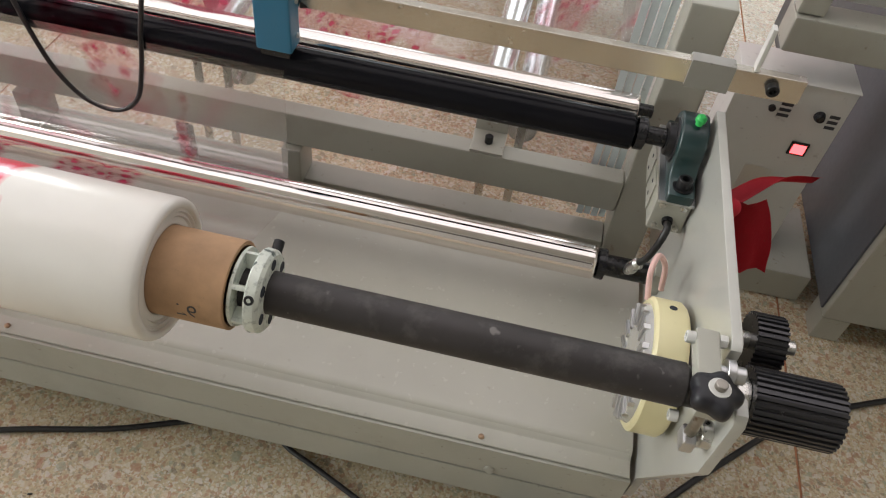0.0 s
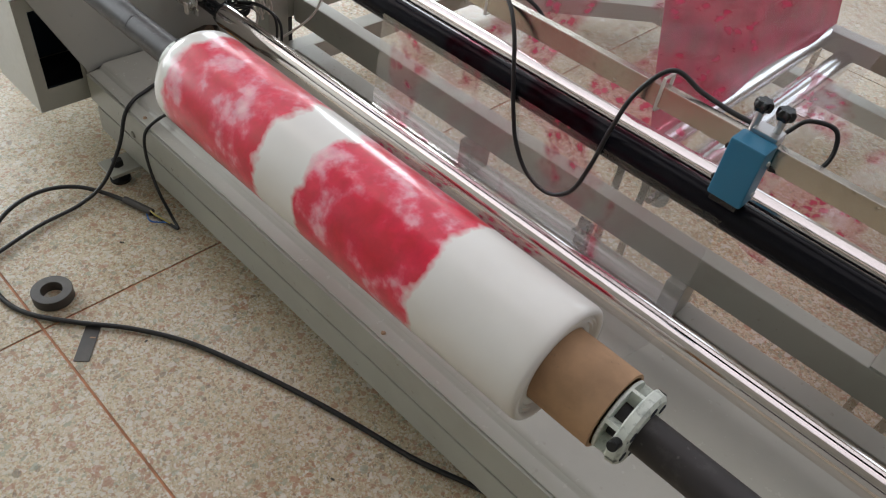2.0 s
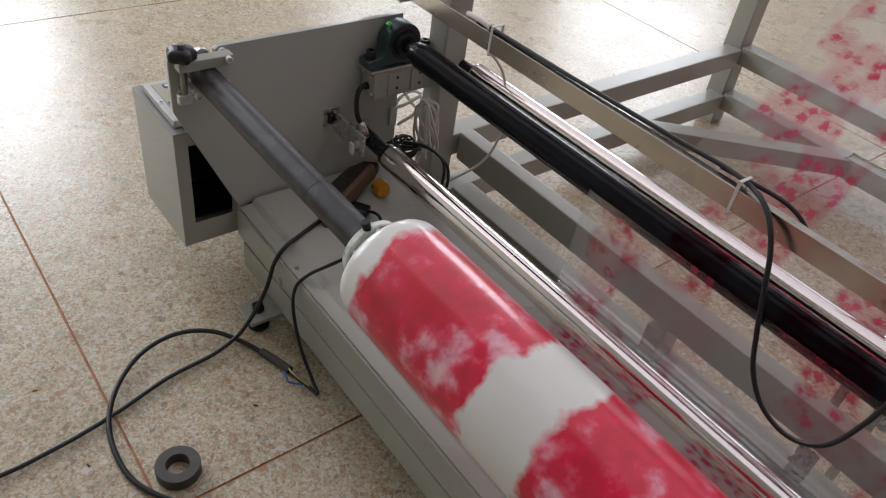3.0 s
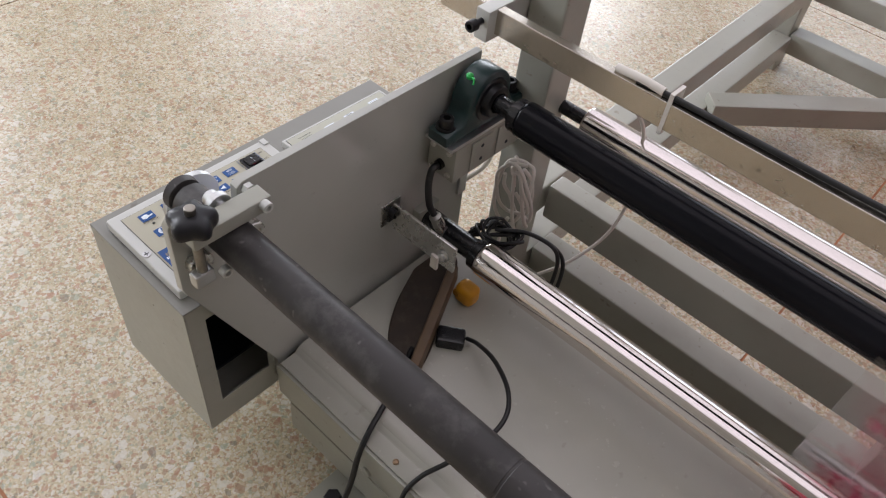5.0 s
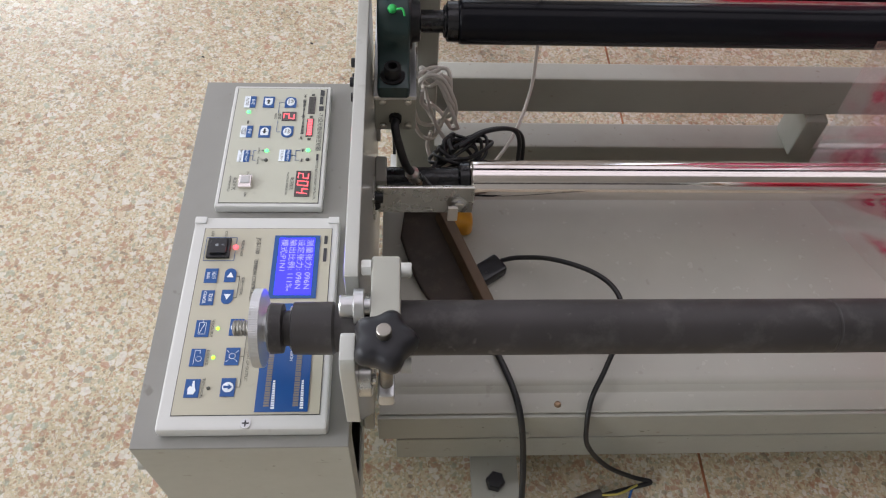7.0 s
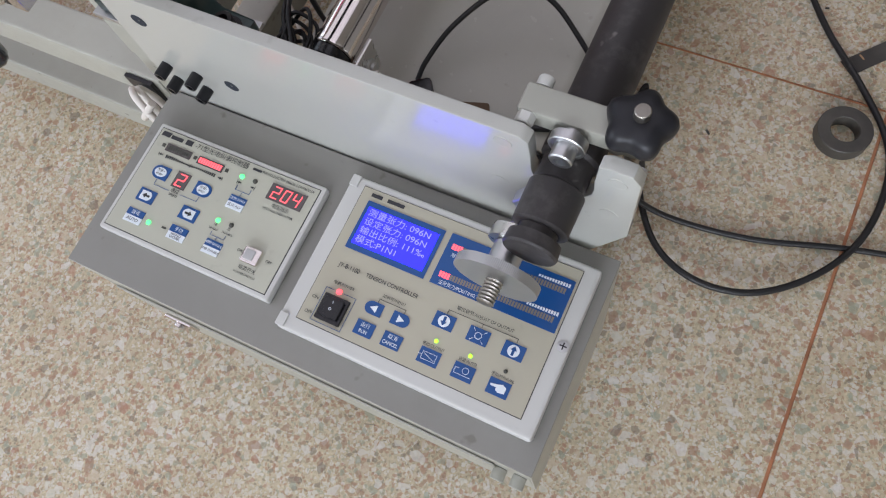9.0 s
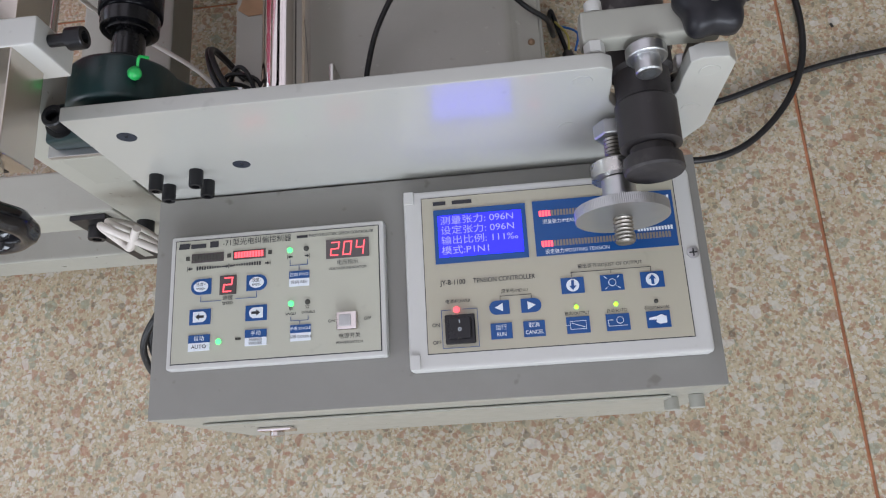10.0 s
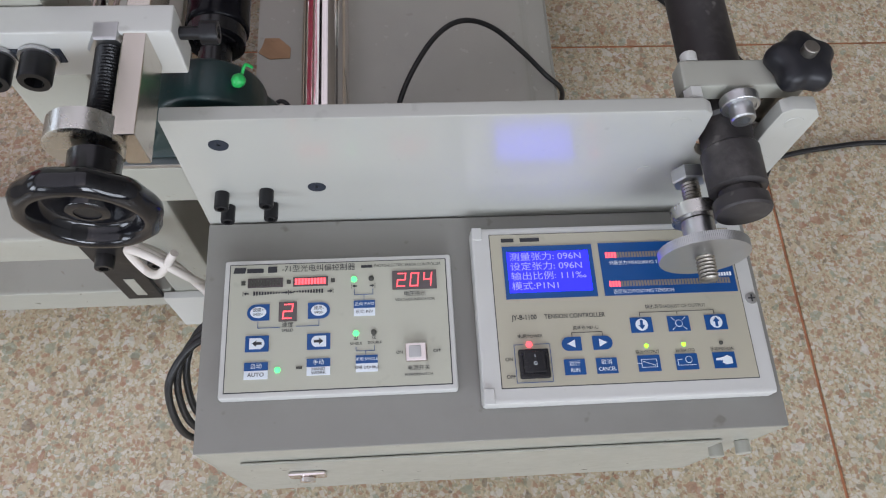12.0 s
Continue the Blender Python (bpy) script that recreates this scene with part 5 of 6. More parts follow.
part("nut", local(lathe(B(), (0.008, HY, HZ), (1, 0, 0), [(0, 0.0105), (0.0015, 0.0118), (0.010, 0.0118), (0.011, 0.0105)], 6), sinv), ZINC, sbar)
part("collar", local(lathe(B(), (-0.050, HY + 0.006, HZ), (1, 0, 0), [(0, 0.0168), (0.001, 0.0185), (0.013, 0.0185), (0.014, 0.0170)], 36), sinv), STEEL, sbar)
bm = B()
prof = [(0.0005, 0.0150), (0.0005, 0.0225), (-0.0005, 0.0262), (0.0010, 0.0300), (0.0040, 0.0325), (0.0080, 0.0332), (0.0115, 0.0318), (0.0138, 0.0290), (0.0140, 0.0262), (0.0122, 0.0242), (0.0085, 0.0230), (0.0050, 0.0222), (0.0040, 0.0200), (0.0040, 0.0118), (0.0048, 0.0108), (0.0085, 0.0104), (0.0092, 0.0095), (0.0092, 0.0062), (0.0050, 0.0058), (0.0046, 0.0010)]
a_seg = 72
rings = []
for al, r in prof:
    ring = []
    for k in range(a_seg):
        a = k * 2 * math.pi / a_seg
        wv = 1 + (0.020 * math.cos(a * 10) if r > 0.0295 else 0)
        ring.append(bm.verts.new((-0.0745 - al, HY + r * wv * math.cos(a), HZ + r * wv * math.sin(a))))
    rings.append(ring)
for q, w in zip(rings, rings[1:]):
    for k in range(a_seg):
        bm.faces.new((q[k], q[(k + 1) % a_seg], w[(k + 1) % a_seg], w[k]))
bm.faces.new(rings[0][::-1])
part("handwheel", local(bm, sinv), GLOSSBLACK, sbar, "glossy black dished handwheel", 60)
part("wheel_hub", local(lathe(B(), (-0.054, HY, HZ), (-1, 0, 0), [(0, 0.0125), (0.012, 0.0120), (0.021, 0.0175)], 30), sinv), BLACK, sbar)

# ---- photoelectric sensor ----
sens = thing("photo_sensor", "blue photoelectric edge sensor clamped on the bar", "sensor", (1.055, 0.275, 0.46))
sv = Matrix.Translation((-1.055, -0.275, -0.46))
part("shell", local(box(B(), 1.036, 1.078, 0.252, 0.282, 0.426, 0.502, 0.003), sv), BLUEBOX, sens, "blue rectangular shell")
part("lens_block", local(box(B(), 1.040, 1.074, 0.255, 0.279, 0.418, 0.4258, 0.001), sv), BLACK, sens)
for z in (0.440, 0.482):
    bm = lathe(B(), (1.078, 0.272, z), (1, 0, 0), [(0, 0.0032), (0.002, 0.003), (0.0025, 0.001)], 12)
    part("screw", local(bm, sv), ZINC, sens)
    bm = lathe(B(), (1.036, 0.266, z), (-1, 0, 0), [(0, 0.0036), (0.005, 0.0034), (0.006, 0.001)], 12)
    part("trim_knob", local(bm, sv), BLACK, sens)
part("clamp", local(box(B(), 1.044, 1.074, 0.2822, 0.305, 0.488, 0.506, 0.0015), sv), ZINC, sens)
for x, y, z in ((1.042, 0.292, 0.503), (1.066, 0.296, 0.503)):
    part("clamp_stud", local(rod(B(), (x, y, z - 0.006), (x, y, z + 0.022), 0.0042, 14), sv), ZINC, sens)
    bm = B()
    rim = [((0.0095 + 0.0013 * math.cos(6 * a * math.pi / 24)) * math.cos(a * math.pi / 24), (0.0095 + 0.0013 * math.cos(6 * a * math.pi / 24)) * math.sin(a * math.pi / 24)) for a in range(48)]
    rr = [[bm.verts.new((x + u * s, y + v * s, z + 0.020 + h)) for u, v in rim] for h, s in ((0, 0.85), (0.003, 1.0), (0.009, 1.0), (0.012, 0.8))]
    for q, w in zip(rr, rr[1:]):
        for k in range(48):
            bm.faces.new((q[k], q[(k + 1) % 48], w[(k + 1) % 48], w[k]))
    bm.faces.new(rr[0][::-1])
    bm.faces.new(rr[-1])
    part("clamp_knob", local(bm, sv), BLACK, sens, "small black clamping knob", 50)
bm = hose(B(), [(1.078, 0.284, 0.470), (1.108, 0.300, 0.468), (1.122, 0.320, 0.492), (1.112, 0.330, 0.520), (1.084, 0.322, 0.520), (1.070, 0.315, 0.500)], 0.0026)
part("lead", local(bm, sv), CABLE, sens)

# ---- cables ----
def cable(name, label, pts, r=0.0035, material=None, per=8):
    return solo(name, hose(B(), pts, r, 10, per), material or CABLE, label, "cable", sharp=60)


# lead that runs along the sensor bar and hangs in two loops
LOOP = [(0.690, 0.285, 0.498), (0.722, 0.268, 0.470), (0.742, 0.256, 0.425), (0.758, 0.250, 0.380), (0.774, 0.250, 0.335), (0.802, 0.250, 0.302), (0.841, 0.250, 0.293), (0.874, 0.250, 0.318), (0.890, 0.251, 0.370), (0.898, 0.256, 0.425), (0.907, 0.272, 0.478)]
cable("sensor_cable", "black sensor cable tied along the bar and hanging in loops", [(0.194, 0.2925, 0.4975), (0.26, 0.2935, 0.4985), (0.40, 0.295, 0.499), (0.56, 0.300, 0.500), (0.64, 0.300, 0.502), *LOOP, (0.93, 0.298, 0.512), (0.97, 0.303, 0.502), (1.01, 0.303, 0.498), (1.05, 0.304, 0.498)], 0.0030)
cable("sensor_cable", "black sensor cable hanging behind the bar", [(0.62, 0.302, 0.499), (0.70, 0.312, 0.497), (0.735, 0.318, 0.475), (0.740, 0.318, 0.455)], 0.0026)
for tx in (0.233, 0.655, 0.930):
    bm = B()
    for y0, y1, z0, z1 in ((0.2850, 0.2863, 0.462, 0.505), (0.3055, 0.3068, 0.462, 0.505), (0.2850, 0.3068, 0.5045, 0.5058), (0.2850, 0.3068, 0.4618, 0.4632)):
        box(bm, tx - 0.002, tx + 0.002, y0, y1, z0, z1)
    solo("cable_tie", bm, WHITECABLE, "pale plastic cable tie round the bar", "cable tie", "cable ties")
sl = solo("cable_sleeve", hose(B(), [(0.170, 0.293, 0.4985), (0.200, 0.293, 0.500), (0.222, 0.293, 0.499)], 0.0042, 10), WHITECABLE, "pale heat-shrink sleeve on the cable joint", "cable sleeve")
cable("thin_cable", "thin pale cable hanging from the bar behind the rollers", [(0.172, 0.300, 0.466), (0.176, 0.335, 0.440), (0.184, 0.372, 0.395), (0.190, 0.385, 0.340), (0.194, 0.382, 0.280), (0.190, 0.360, 0.235), (0.170, 0.320, 0.200), (0.140, 0.290, 0.170)], 0.0022, WHITECABLE)
# load cell leads
for bx, side in ((0.010, 1), (1.550, -1)):
    cx = bx + side * 0.022
    cable("load_cell_lead", "short black load cell lead with metal plug", [(cx, 0.218, 0.330), (cx, 0.206, 0.328), (cx + side * 0.004, 0.198, 0.312), (cx + side * 0.010, 0.196, 0.288), (cx + side * 0.016, 0.200, 0.272)], 0.0042)
    bm = lathe(B(), (cx + side * 0.015, 0.200, 0.274), (side * 0.28, 0.25, -0.9), [(0, 0.0050), (0.004, 0.0075), (0.010, 0.0068), (0.018, 0.0078), (0.026, 0.0060), (0.030, 0.0045)], 18)
    solo("plug_connector", bm, STEEL, "ribbed metal cable plug", "connector", "cable plugs")
# tangle of black leads behind the chrome roller's end
random.seed(4)
for k in range(5):
    pts = [(0.030 + 0.008 * k, 0.215, 0.225)]
    for j in range(9):
        a = j * 0.9 + k * 0.7
        pts.append((0.092 + 0.024 * math.cos(a) + 0.005 * k, 0.258 + 0.016 * math.sin(a) + 0.005 * random.uniform(-1, 1), 0.236 + 0.008 * math.sin(a * 1.7 + k) + 0.003 * k))
    cable("coiled_lead", "coiled thin black leads behind the roller end", pts, 0.0020, per=6)
cable("coiled_lead", "black leads running down behind the roller", [(0.100, 0.256, 0.250), (0.130, 0.275, 0.254), (0.160, 0.288, 0.245), (0.172, 0.290, 0.225), (0.174, 0.286, 0.185), (0.176, 0.280, 0.160)], 0.0026)
cable("coiled_lead", "black leads running down behind the roller", [(0.095, 0.260, 0.244), (0.130, 0.282, 0.248), (0.164, 0.294, 0.238), (0.178, 0.296, 0.215), (0.180, 0.290, 0.160)], 0.0026)
bm = hose(B(), [(0.060, 0.210, 0.255), (0.072, 0.185, 0.262), (0.085, 0.172, 0.258), (0.094, 0.164, 0.262)], 0.0014, 8)
solo("thin_cable", bm, CABLE, "thin dark earth lead to the holder screw", "cable")
solo("lug", box(B(), 0.084, 0.094, 0.156, 0.160, 0.248, 0.268, 0.0008), WHITECABLE, "white taped cable lug", "cable lug")
# pale coiled cable in a clear bag behind the plate
for k in range(4):
    pts = []
    for j in range(13):
        a = j * 0.62 + k * 1.1
        pts.append((0.072 + (0.022 + 0.004 * math.sin(k * 2.1)) * math.cos(a + 0.3 * k) + 0.003 * k, 0.322 + 0.010 * math.sin(a * 1.3 + k), 0.252 + (0.046 + 0.008 * math.cos(k * 1.7)) * math.sin(a) + 0.010 * random.uniform(-1, 1)))
    cable("cable_coil", "coiled pale cable hung on the post", pts, 0.0024, WHITECABLE, 6)
cable("cable_coil", "pale cable hanging from the coil", [(0.072, 0.322, 0.205), (0.068, 0.318, 0.185), (0.074, 0.308, 0.168), (0.080, 0.292, 0.1600)], 0.0024, WHITECABLE)
cable("cable_coil", "pale cables bunched beside the control box", [(-0.012, 0.330, 0.275), (-0.020, 0.345, 0.255), (-0.010, 0.362, 0.235), (0.0, 0.372, 0.255), (-0.012, 0.350, 0.270), (-0.022, 0.325, 0.250), (-0.018, 0.315, 0.215)], 0.0034, WHITECABLE)
cable("cable_coil", "pale cables bunched beside the control box", [(-0.030, 0.312, 0.230), (-0.012, 0.335, 0.245), (0.0, 0.362, 0.262), (0.004, 0.352, 0.235), (-0.014, 0.325, 0.205)], 0.0034, WHITECABLE)
for k in range(3):
    o = 0.006 * k
    cable("power_cable", "black cables bunched behind the control box", [(-0.060 - o, 0.3005, 0.262), (-0.072 - o, 0.314 + o * 0.5, 0.258), (-0.092 - o, 0.324 + o, 0.240), (-0.112 - o, 0.326 + o, 0.205), (-0.118 - o, 0.322 + o, 0.165), (-0.110 - o, 0.316, 0.125), (-0.080, 0.312 + o, 0.06), (-0.04 + o, 0.33, 0.006)], 0.0029)

# mains lead on the base, over its front edge to the floor
plug = thing("mains_plug", "black moulded mains plug on the base", "plug", (0.135, 0.150, 0.156))
part("body", box(B(), -0.018, 0.016, -0.011, 0.013, 0.0003, 0.018, 0.004), BLACK, plug)
plug.rotation_euler = (0, 0, radians(35))
cable("power_cable", "black mains lead looped over the base front to the floor", [(0.148, 0.163, 0.167), (0.166, 0.160, 0.177), (0.200, 0.146, 0.194), (0.238, 0.120, 0.207), (0.258, 0.092, 0.209), (0.258, 0.060, 0.199), (0.242, 0.026, 0.178), (0.228, 0.002, 0.160), (0.224, -0.018, 0.140), (0.232, -0.026, 0.100), (0.262, -0.030, 0.050), (0.300, -0.030, 0.012), (0.322, -0.034, 0.006), (0.300, -0.040, 0.006), (0.250, -0.052, 0.006)], 0.0027)
cable("power_cable", "black cable hanging from the base down to the floor", [(0.110, 0.110, 0.160), (0.124, 0.080, 0.1620), (0.142, 0.035, 0.1620), (0.152, 0.004, 0.158), (0.158, -0.018, 0.140), (0.164, -0.040, 0.090), (0.166, -0.080, 0.030), (0.170, -0.130, 0.007), (0.180, -0.210, 0.006), (0.206, -0.300, 0.006), (0.222, -0.385, 0.006), (0.226, -0.480, 0.006), (0.20, -0.70, 0.006), (0.05, -1.1, 0.006)], 0.0034)
cable("power_cable", "black cable lying on the floor in a wide loop", [(0.250, -0.052, 0.006), (0.178, -0.080, 0.008), (0.128, -0.118, 0.012), (0.108, -0.170, 0.014), (0.120, -0.228, 0.012), (0.165, -0.280, 0.010), (0.226, -0.312, 0.007), (0.300, -0.318, 0.006), (0.355, -0.300, 0.006), (0.414, -0.254, 0.006), (0.470, -0.203, 0.006), (0.542, -0.155, 0.006), (0.633, -0.116, 0.006), (0.726, -0.083, 0.006), (0.819, -0.055, 0.006), (0.913, -0.030, 0.006), (1.000, 0.004, 0.006), (1.06, 0.02, 0.006)], 0.0038)
solo("cable_joint", hose(B(), [(0.262, -0.048, 0.008), (0.238, -0.056, 0.009), (0.205, -0.068, 0.009)], 0.0066, 10), TAPEBLACK, "taped cable joint with bare wire ends", "cable joint")
for c, col, pts in (("blue", (0.02, 0.12, 0.4), [(0.300, -0.040, 0.008), (0.285, -0.062, 0.012), (0.262, -0.058, 0.010)]), ("yellow", (0.5, 0.42, 0.1), [(0.305, -0.038, 0.008), (0.280, -0.050, 0.016), (0.258, -0.050, 0.012)])):
    cable("wire_end", "bare " + c + " wire end at the cable joint", pts, 0.0014, mat(c + "_wire", col, 0.4))
cable("power_cable", "black cable running out from under the base", [(1.10, 0.03, 0.006), (1.135, 0.002, 0.006), (1.182, -0.018, 0.006), (1.240, -0.043, 0.006), (1.300, -0.070, 0.006), (1.42, -0.13, 0.006), (1.55, -0.20, 0.006)], 0.0036)
cable("power_cable", "black cable on the floor beside the gears", [(1.56, -0.02, 0.006), (1.70, 0.12, 0.006), (1.85, 0.24, 0.006), (2.1, 0.33, 0.006), (2.5, 0.345, 0.006)], 0.0044)

# ---- small things ----
ty, tx = -0.258, 0.338
bm = lathe(B(), (tx, ty, 0.0002), (0, 0, 1), [(0.0, 0.0155), (0.0, 0.0290), (0.0008, 0.0298), (0.0172, 0.0298), (0.018, 0.0290), (0.018, 0.0162), (0.0174, 0.0155), (0.0, 0.0155)], 48, close=False)
solo("tape_roll", bm, TAPEBLACK, "dusty roll of black insulating tape on the floor", "tape roll")
bm = box(B(), -0.011, 0.011, -0.034, 0.034, 0.0004, 0.0014, 0.0003)
ts = solo("tape_strip", bm, TAPEBLACK, "short strip of black tape holding the floor cable", "tape strip")
ts.matrix_world = pose(0.452, -0.262, 0.0, 0, 0, 48)
# wooden-handled scraper leaning on the base
scr = thing("wooden_board", "worn dark oily wooden board leaning by the plate", "wooden board", (0.095, 0.15, 0.156))
bm = slab(B(), [tuple(q[:2]) for q in smooth_line([(-0.042, 0.072, 0), (-0.018, 0.086, 0), (0.010, 0.030, 0), (0.040, -0.036, 0), (0.042, -0.062, 0), (0.022, -0.068, 0), (-0.006, -0.050, 0), (-0.030, -0.010, 0), (-0.046, 0.040, 0)], 5)], 0.0, 0.012, "xy", 0.003)
bmesh.ops.transform(bm, matrix=pose(-0.008, 0, 0.004, 14, 0, 0) @ Matrix.Diagonal((1.1, 1, 1, 1)), verts=bm.verts)
part("board", bm, WOOD, scr)
bm = box(B(), -0.006, 0.006, -0.075, 0.070, 0.0, 0.030, 0.003)
bmesh.ops.transform(bm, matrix=pose(0.012, 0.0, 0.010, 12, 0, 24), verts=bm.verts)
part("edge_strip", bm, worn("bare_wood", (0.11, 0.066, 0.036), 0.6, vary=0.3, big=20), scr, "paler worn wooden edge")
tm = thing("tape_measure", "yellow plastic tape measure on the base", "tape measure", (0.104, 0.212, 0.1576))
part("case", box(B(), -0.014, 0.014, -0.012, 0.012, 0.0003, 0.028, 0.008, 4), YELLOW, tm)
part("rubber_band", box(B(), -0.0145, -0.003, -0.0125, 0.0125, 0.009, 0.019, 0.003), worn("dark_yellow", (0.5, 0.2, 0.01), 0.5), tm)
random.seed(9)
for k in range(26):
    x, y = random.uniform(-0.75, 0.95), random.choice((random.uniform(-0.75, -0.1), random.uniform(0.5, 1.1)))
    bm = box(B(), -0.002, 0.002 + random.uniform(0, 0.006), -0.0012, 0.0012, 0.0, 0.0016, 0.0004)
    ob = solo("floor_crumb", bm, TAPEBLACK if k % 3 else CARD, "small dark crumb of dirt on the terrazzo", "dirt", "floor crumbs")
    ob.matrix_world = pose(x, y, 0.0002, 0, 0, random.uniform(0, 180))
bm = box(B(), -0.004, 0.003, -0.0012, 0.0012, 0.0, 0.0016, 0.0004)
ob = solo("floor_crumb", bm, CARD, "small brown splinter on the base cover", "dirt", "floor crumbs")
ob.matrix_world = pose(0.30, 0.145, 0.1557, 0, 0, 60)

# torn scrap of brown paper at the back of the cover
bm = slab(B(), [(-0.016, -0.012), (-0.004, -0.017), (0.012, -0.010), (0.017, 0.004), (0.008, 0.010), (0.002, 0.016), (-0.010, 0.008)], 0.0004, 0.0010, "xy")
ob = solo("paper_scrap", bm, CARD, "torn scrap of brown paper on the cover", "paper")
ob.matrix_world = pose(0.266, 0.283, 0.1577, 0, 0, 20)

# ---- film web ----
def tangent(c1, r1, s1, c2, r2, s2):
    d = Vector((c2[0] - c1[0], c2[1] - c1[1]))
    L = d.length
    d.normalize()
    a = (s1 * r1 - s2 * r2) / L
    n = d * a + Vector((-d.y, d.x)) * math.sqrt(1 - a * a)
    return Vector(c1) + n * (s1 * r1), Vector(c2) + n * (s2 * r2)


def wrap(c, r, p, q, run):
    left = (p.x - c[0]) * run.y - (p.y - c[1]) * run.x > 0
    a0, a1 = math.atan2(p.y - c[1], p.x - c[0]), math.atan2(q.y - c[1], q.x - c[0])
    if left:
        while a1 < a0:
            a1 += 2 * math.pi
    else:
        while a1 > a0:
            a1 -= 2 * math.pi
    return [Vector((c[0] + r * math.cos(a0 + (a1 - a0) * k / 10), c[1] + r * math.sin(a0 + (a1 - a0) * k / 10))) for k in range(11)]


G = 0.0006
stops = [((SHAFT_Y, SHAFT_Z), RR + G, -1), (CH1[:2], CH1[2] + G, -1), (BLK[:2], BLK[2] + G, 1), (CH2[:2], CH2[2] + G, -1), ((0.86, 0.70), 0.0, -1)]
runs = [tangent(a[0], a[1], a[2], b[0], b[1], b[2]) for a, b in zip(stops, stops[1:])]
line = [runs[0][0]]
for i in range(1, len(stops) - 1):
    line += wrap(stops[i][0], stops[i][1], runs[i - 1][1], runs[i][0], runs[i - 1][1] - runs[i - 1][0])
line.append(runs[-1][1])


def sheet(bm, rows, uvs):
    """A thin sheet through rows of points, with its print coordinates."""
    layer = bm.loops.layers.uv.new("UVMap")
    vs = [[bm.verts.new(q) for q in row] for row in rows]
    for i in range(len(vs) - 1):
        for j in range(len(vs[0]) - 1):
            f = bm.faces.new((vs[i][j], vs[i][j + 1], vs[i + 1][j + 1], vs[i + 1][j]))
            for lp, (a, b) in zip(f.loops, ((i, j), (i, j + 1), (i + 1, j + 1), (i + 1, j))):
                lp[layer].uv = uvs(a, b)
    return bm


dense, dist = [], [0.0]
for a, b in zip(line, line[1:]):
    n = max(1, int((b - a).length / 0.02))
    dense += [a + (b - a) * (k / n) for k in range(n)]
dense.append(line[-1])
for a, b in zip(dense, dense[1:]):
    dist.append(dist[-1] + (b - a).length)
FX0, FX1, NX = 0.490, 1.066, 40
xs = [FX0 + (FX1 - FX0) * k / NX for k in range(NX + 1)]
web = thing("film_web", "clear plastic film web printed with red flowers", "film", (0, 0, 0))
cuts = [0] + [min(range(len(dense)), key=lambda i: (dense[i] - r[1]).length) for r in runs[:3]] + [len(dense) - 1]
for c0, c1, nm in zip(cuts, cuts[1:], ("span_from_roll", "span_over_base", "wrapped_span", "span_to_machine")):
    bm = sheet(B(), [[(x, q.x, q.y) for x in xs] for q in dense[c0:c1 + 1]], lambda i, j: (xs[j], dist[c0 + i]))
    part(nm, bm, TIGHTFILM if nm == "wrapped_span" else FILM, web, sharp=80)

# folded red film standing over the cross rollers, and the loose film between them
random.seed(2)
rows = []
NU, NV = 22, 16
for i in range(NU + 1):
    y = 0.575 + 0.78 * i / NU
    row = []
    for j in range(NV + 1):
        f = j / NV
        z = 0.215 + 0.62 * f
        row.append((0.775 + 0.05 * (1 - f) + 0.006 * math.sin(y * 17 + f * 5) - 0.09 * f, y + 0.035 * f - 0.02 * math.sin(f * 3), z))
    rows.append(row)
solo("folded_film", sheet(B(), rows, lambda i, j: (i * 0.035, j * 0.039)), REDFILM, "dense red folded printed film standing on edge", "film", sharp=80)
rows = []
for i in range(19):
    x = 0.86 + 0.44 * i / 18
    rows.append([(x, 0.535 + 0.62 * j / 14 + 0.008 * math.sin(x * 40), 0.170 + 0.003 * math.sin(x * 21 + j) + 0.002 * math.sin(j * 1.9) + 0.02 * abs(i - 9) / 9) for j in range(15)])
solo("loose_film", sheet(B(), rows, lambda i, j: (0.52 + j * 0.026, i * 0.025)), LOOSEFILM, "loose clear film with smeared red print between rollers", "film", sharp=80)
rows = []
for i in range(15):
    f = i / 14
    rows.append([(1.325 + 0.34 * f, 0.60 - 0.10 * f + (0.55 + 0.2 * f) * j / 14, 0.205 + 0.36 * f + 0.008 * math.sin(j * 1.3 + i)) for j in range(15)])
solo("loose_film", sheet(B(), rows, lambda i, j: (0.50 + j * 0.030, i * 0.034)), LOOSEFILM, "loose clear film rising from the cross rollers", "film", sharp=80)

for x, z in ((0.815, 0.200), (0.878, 0.165), (1.290, 0.200), (1.345, 0.165)):
    cr = thing("cross_roller", "bright aluminium cross roller under the film", "roller", (x, 0.9, z), "cross rollers")
    part("tube", rod(B(), (0, -0.36, 0), (0, 0.41, 0), 0.024, 40, 0.001), ALU, cr)
    part("axle", rod(B(), (0, -0.385, 0), (0, 0.44, 0), 0.006, 14), STEEL, cr)
for x0, x1 in ((0.790, 0.900), (1.27, 1.365)):
    for y in (0.515, 1.335):
        bh = thing("roller_holder", "slotted steel holder of the cross rollers", "bracket", (x0, y, 0.1), "cross roller holders")
        for k in (0.025, 0.075):
            part("strap", box(B(), k - 0.007, k + 0.007, -0.002, 0.002, -0.096, 0.115, 0.0006), STEEL, bh)
        part("foot", box(B(), 0, x1 - x0, -0.025, 0.020, -0.1, -0.096, 0.0006), STEEL, bh)

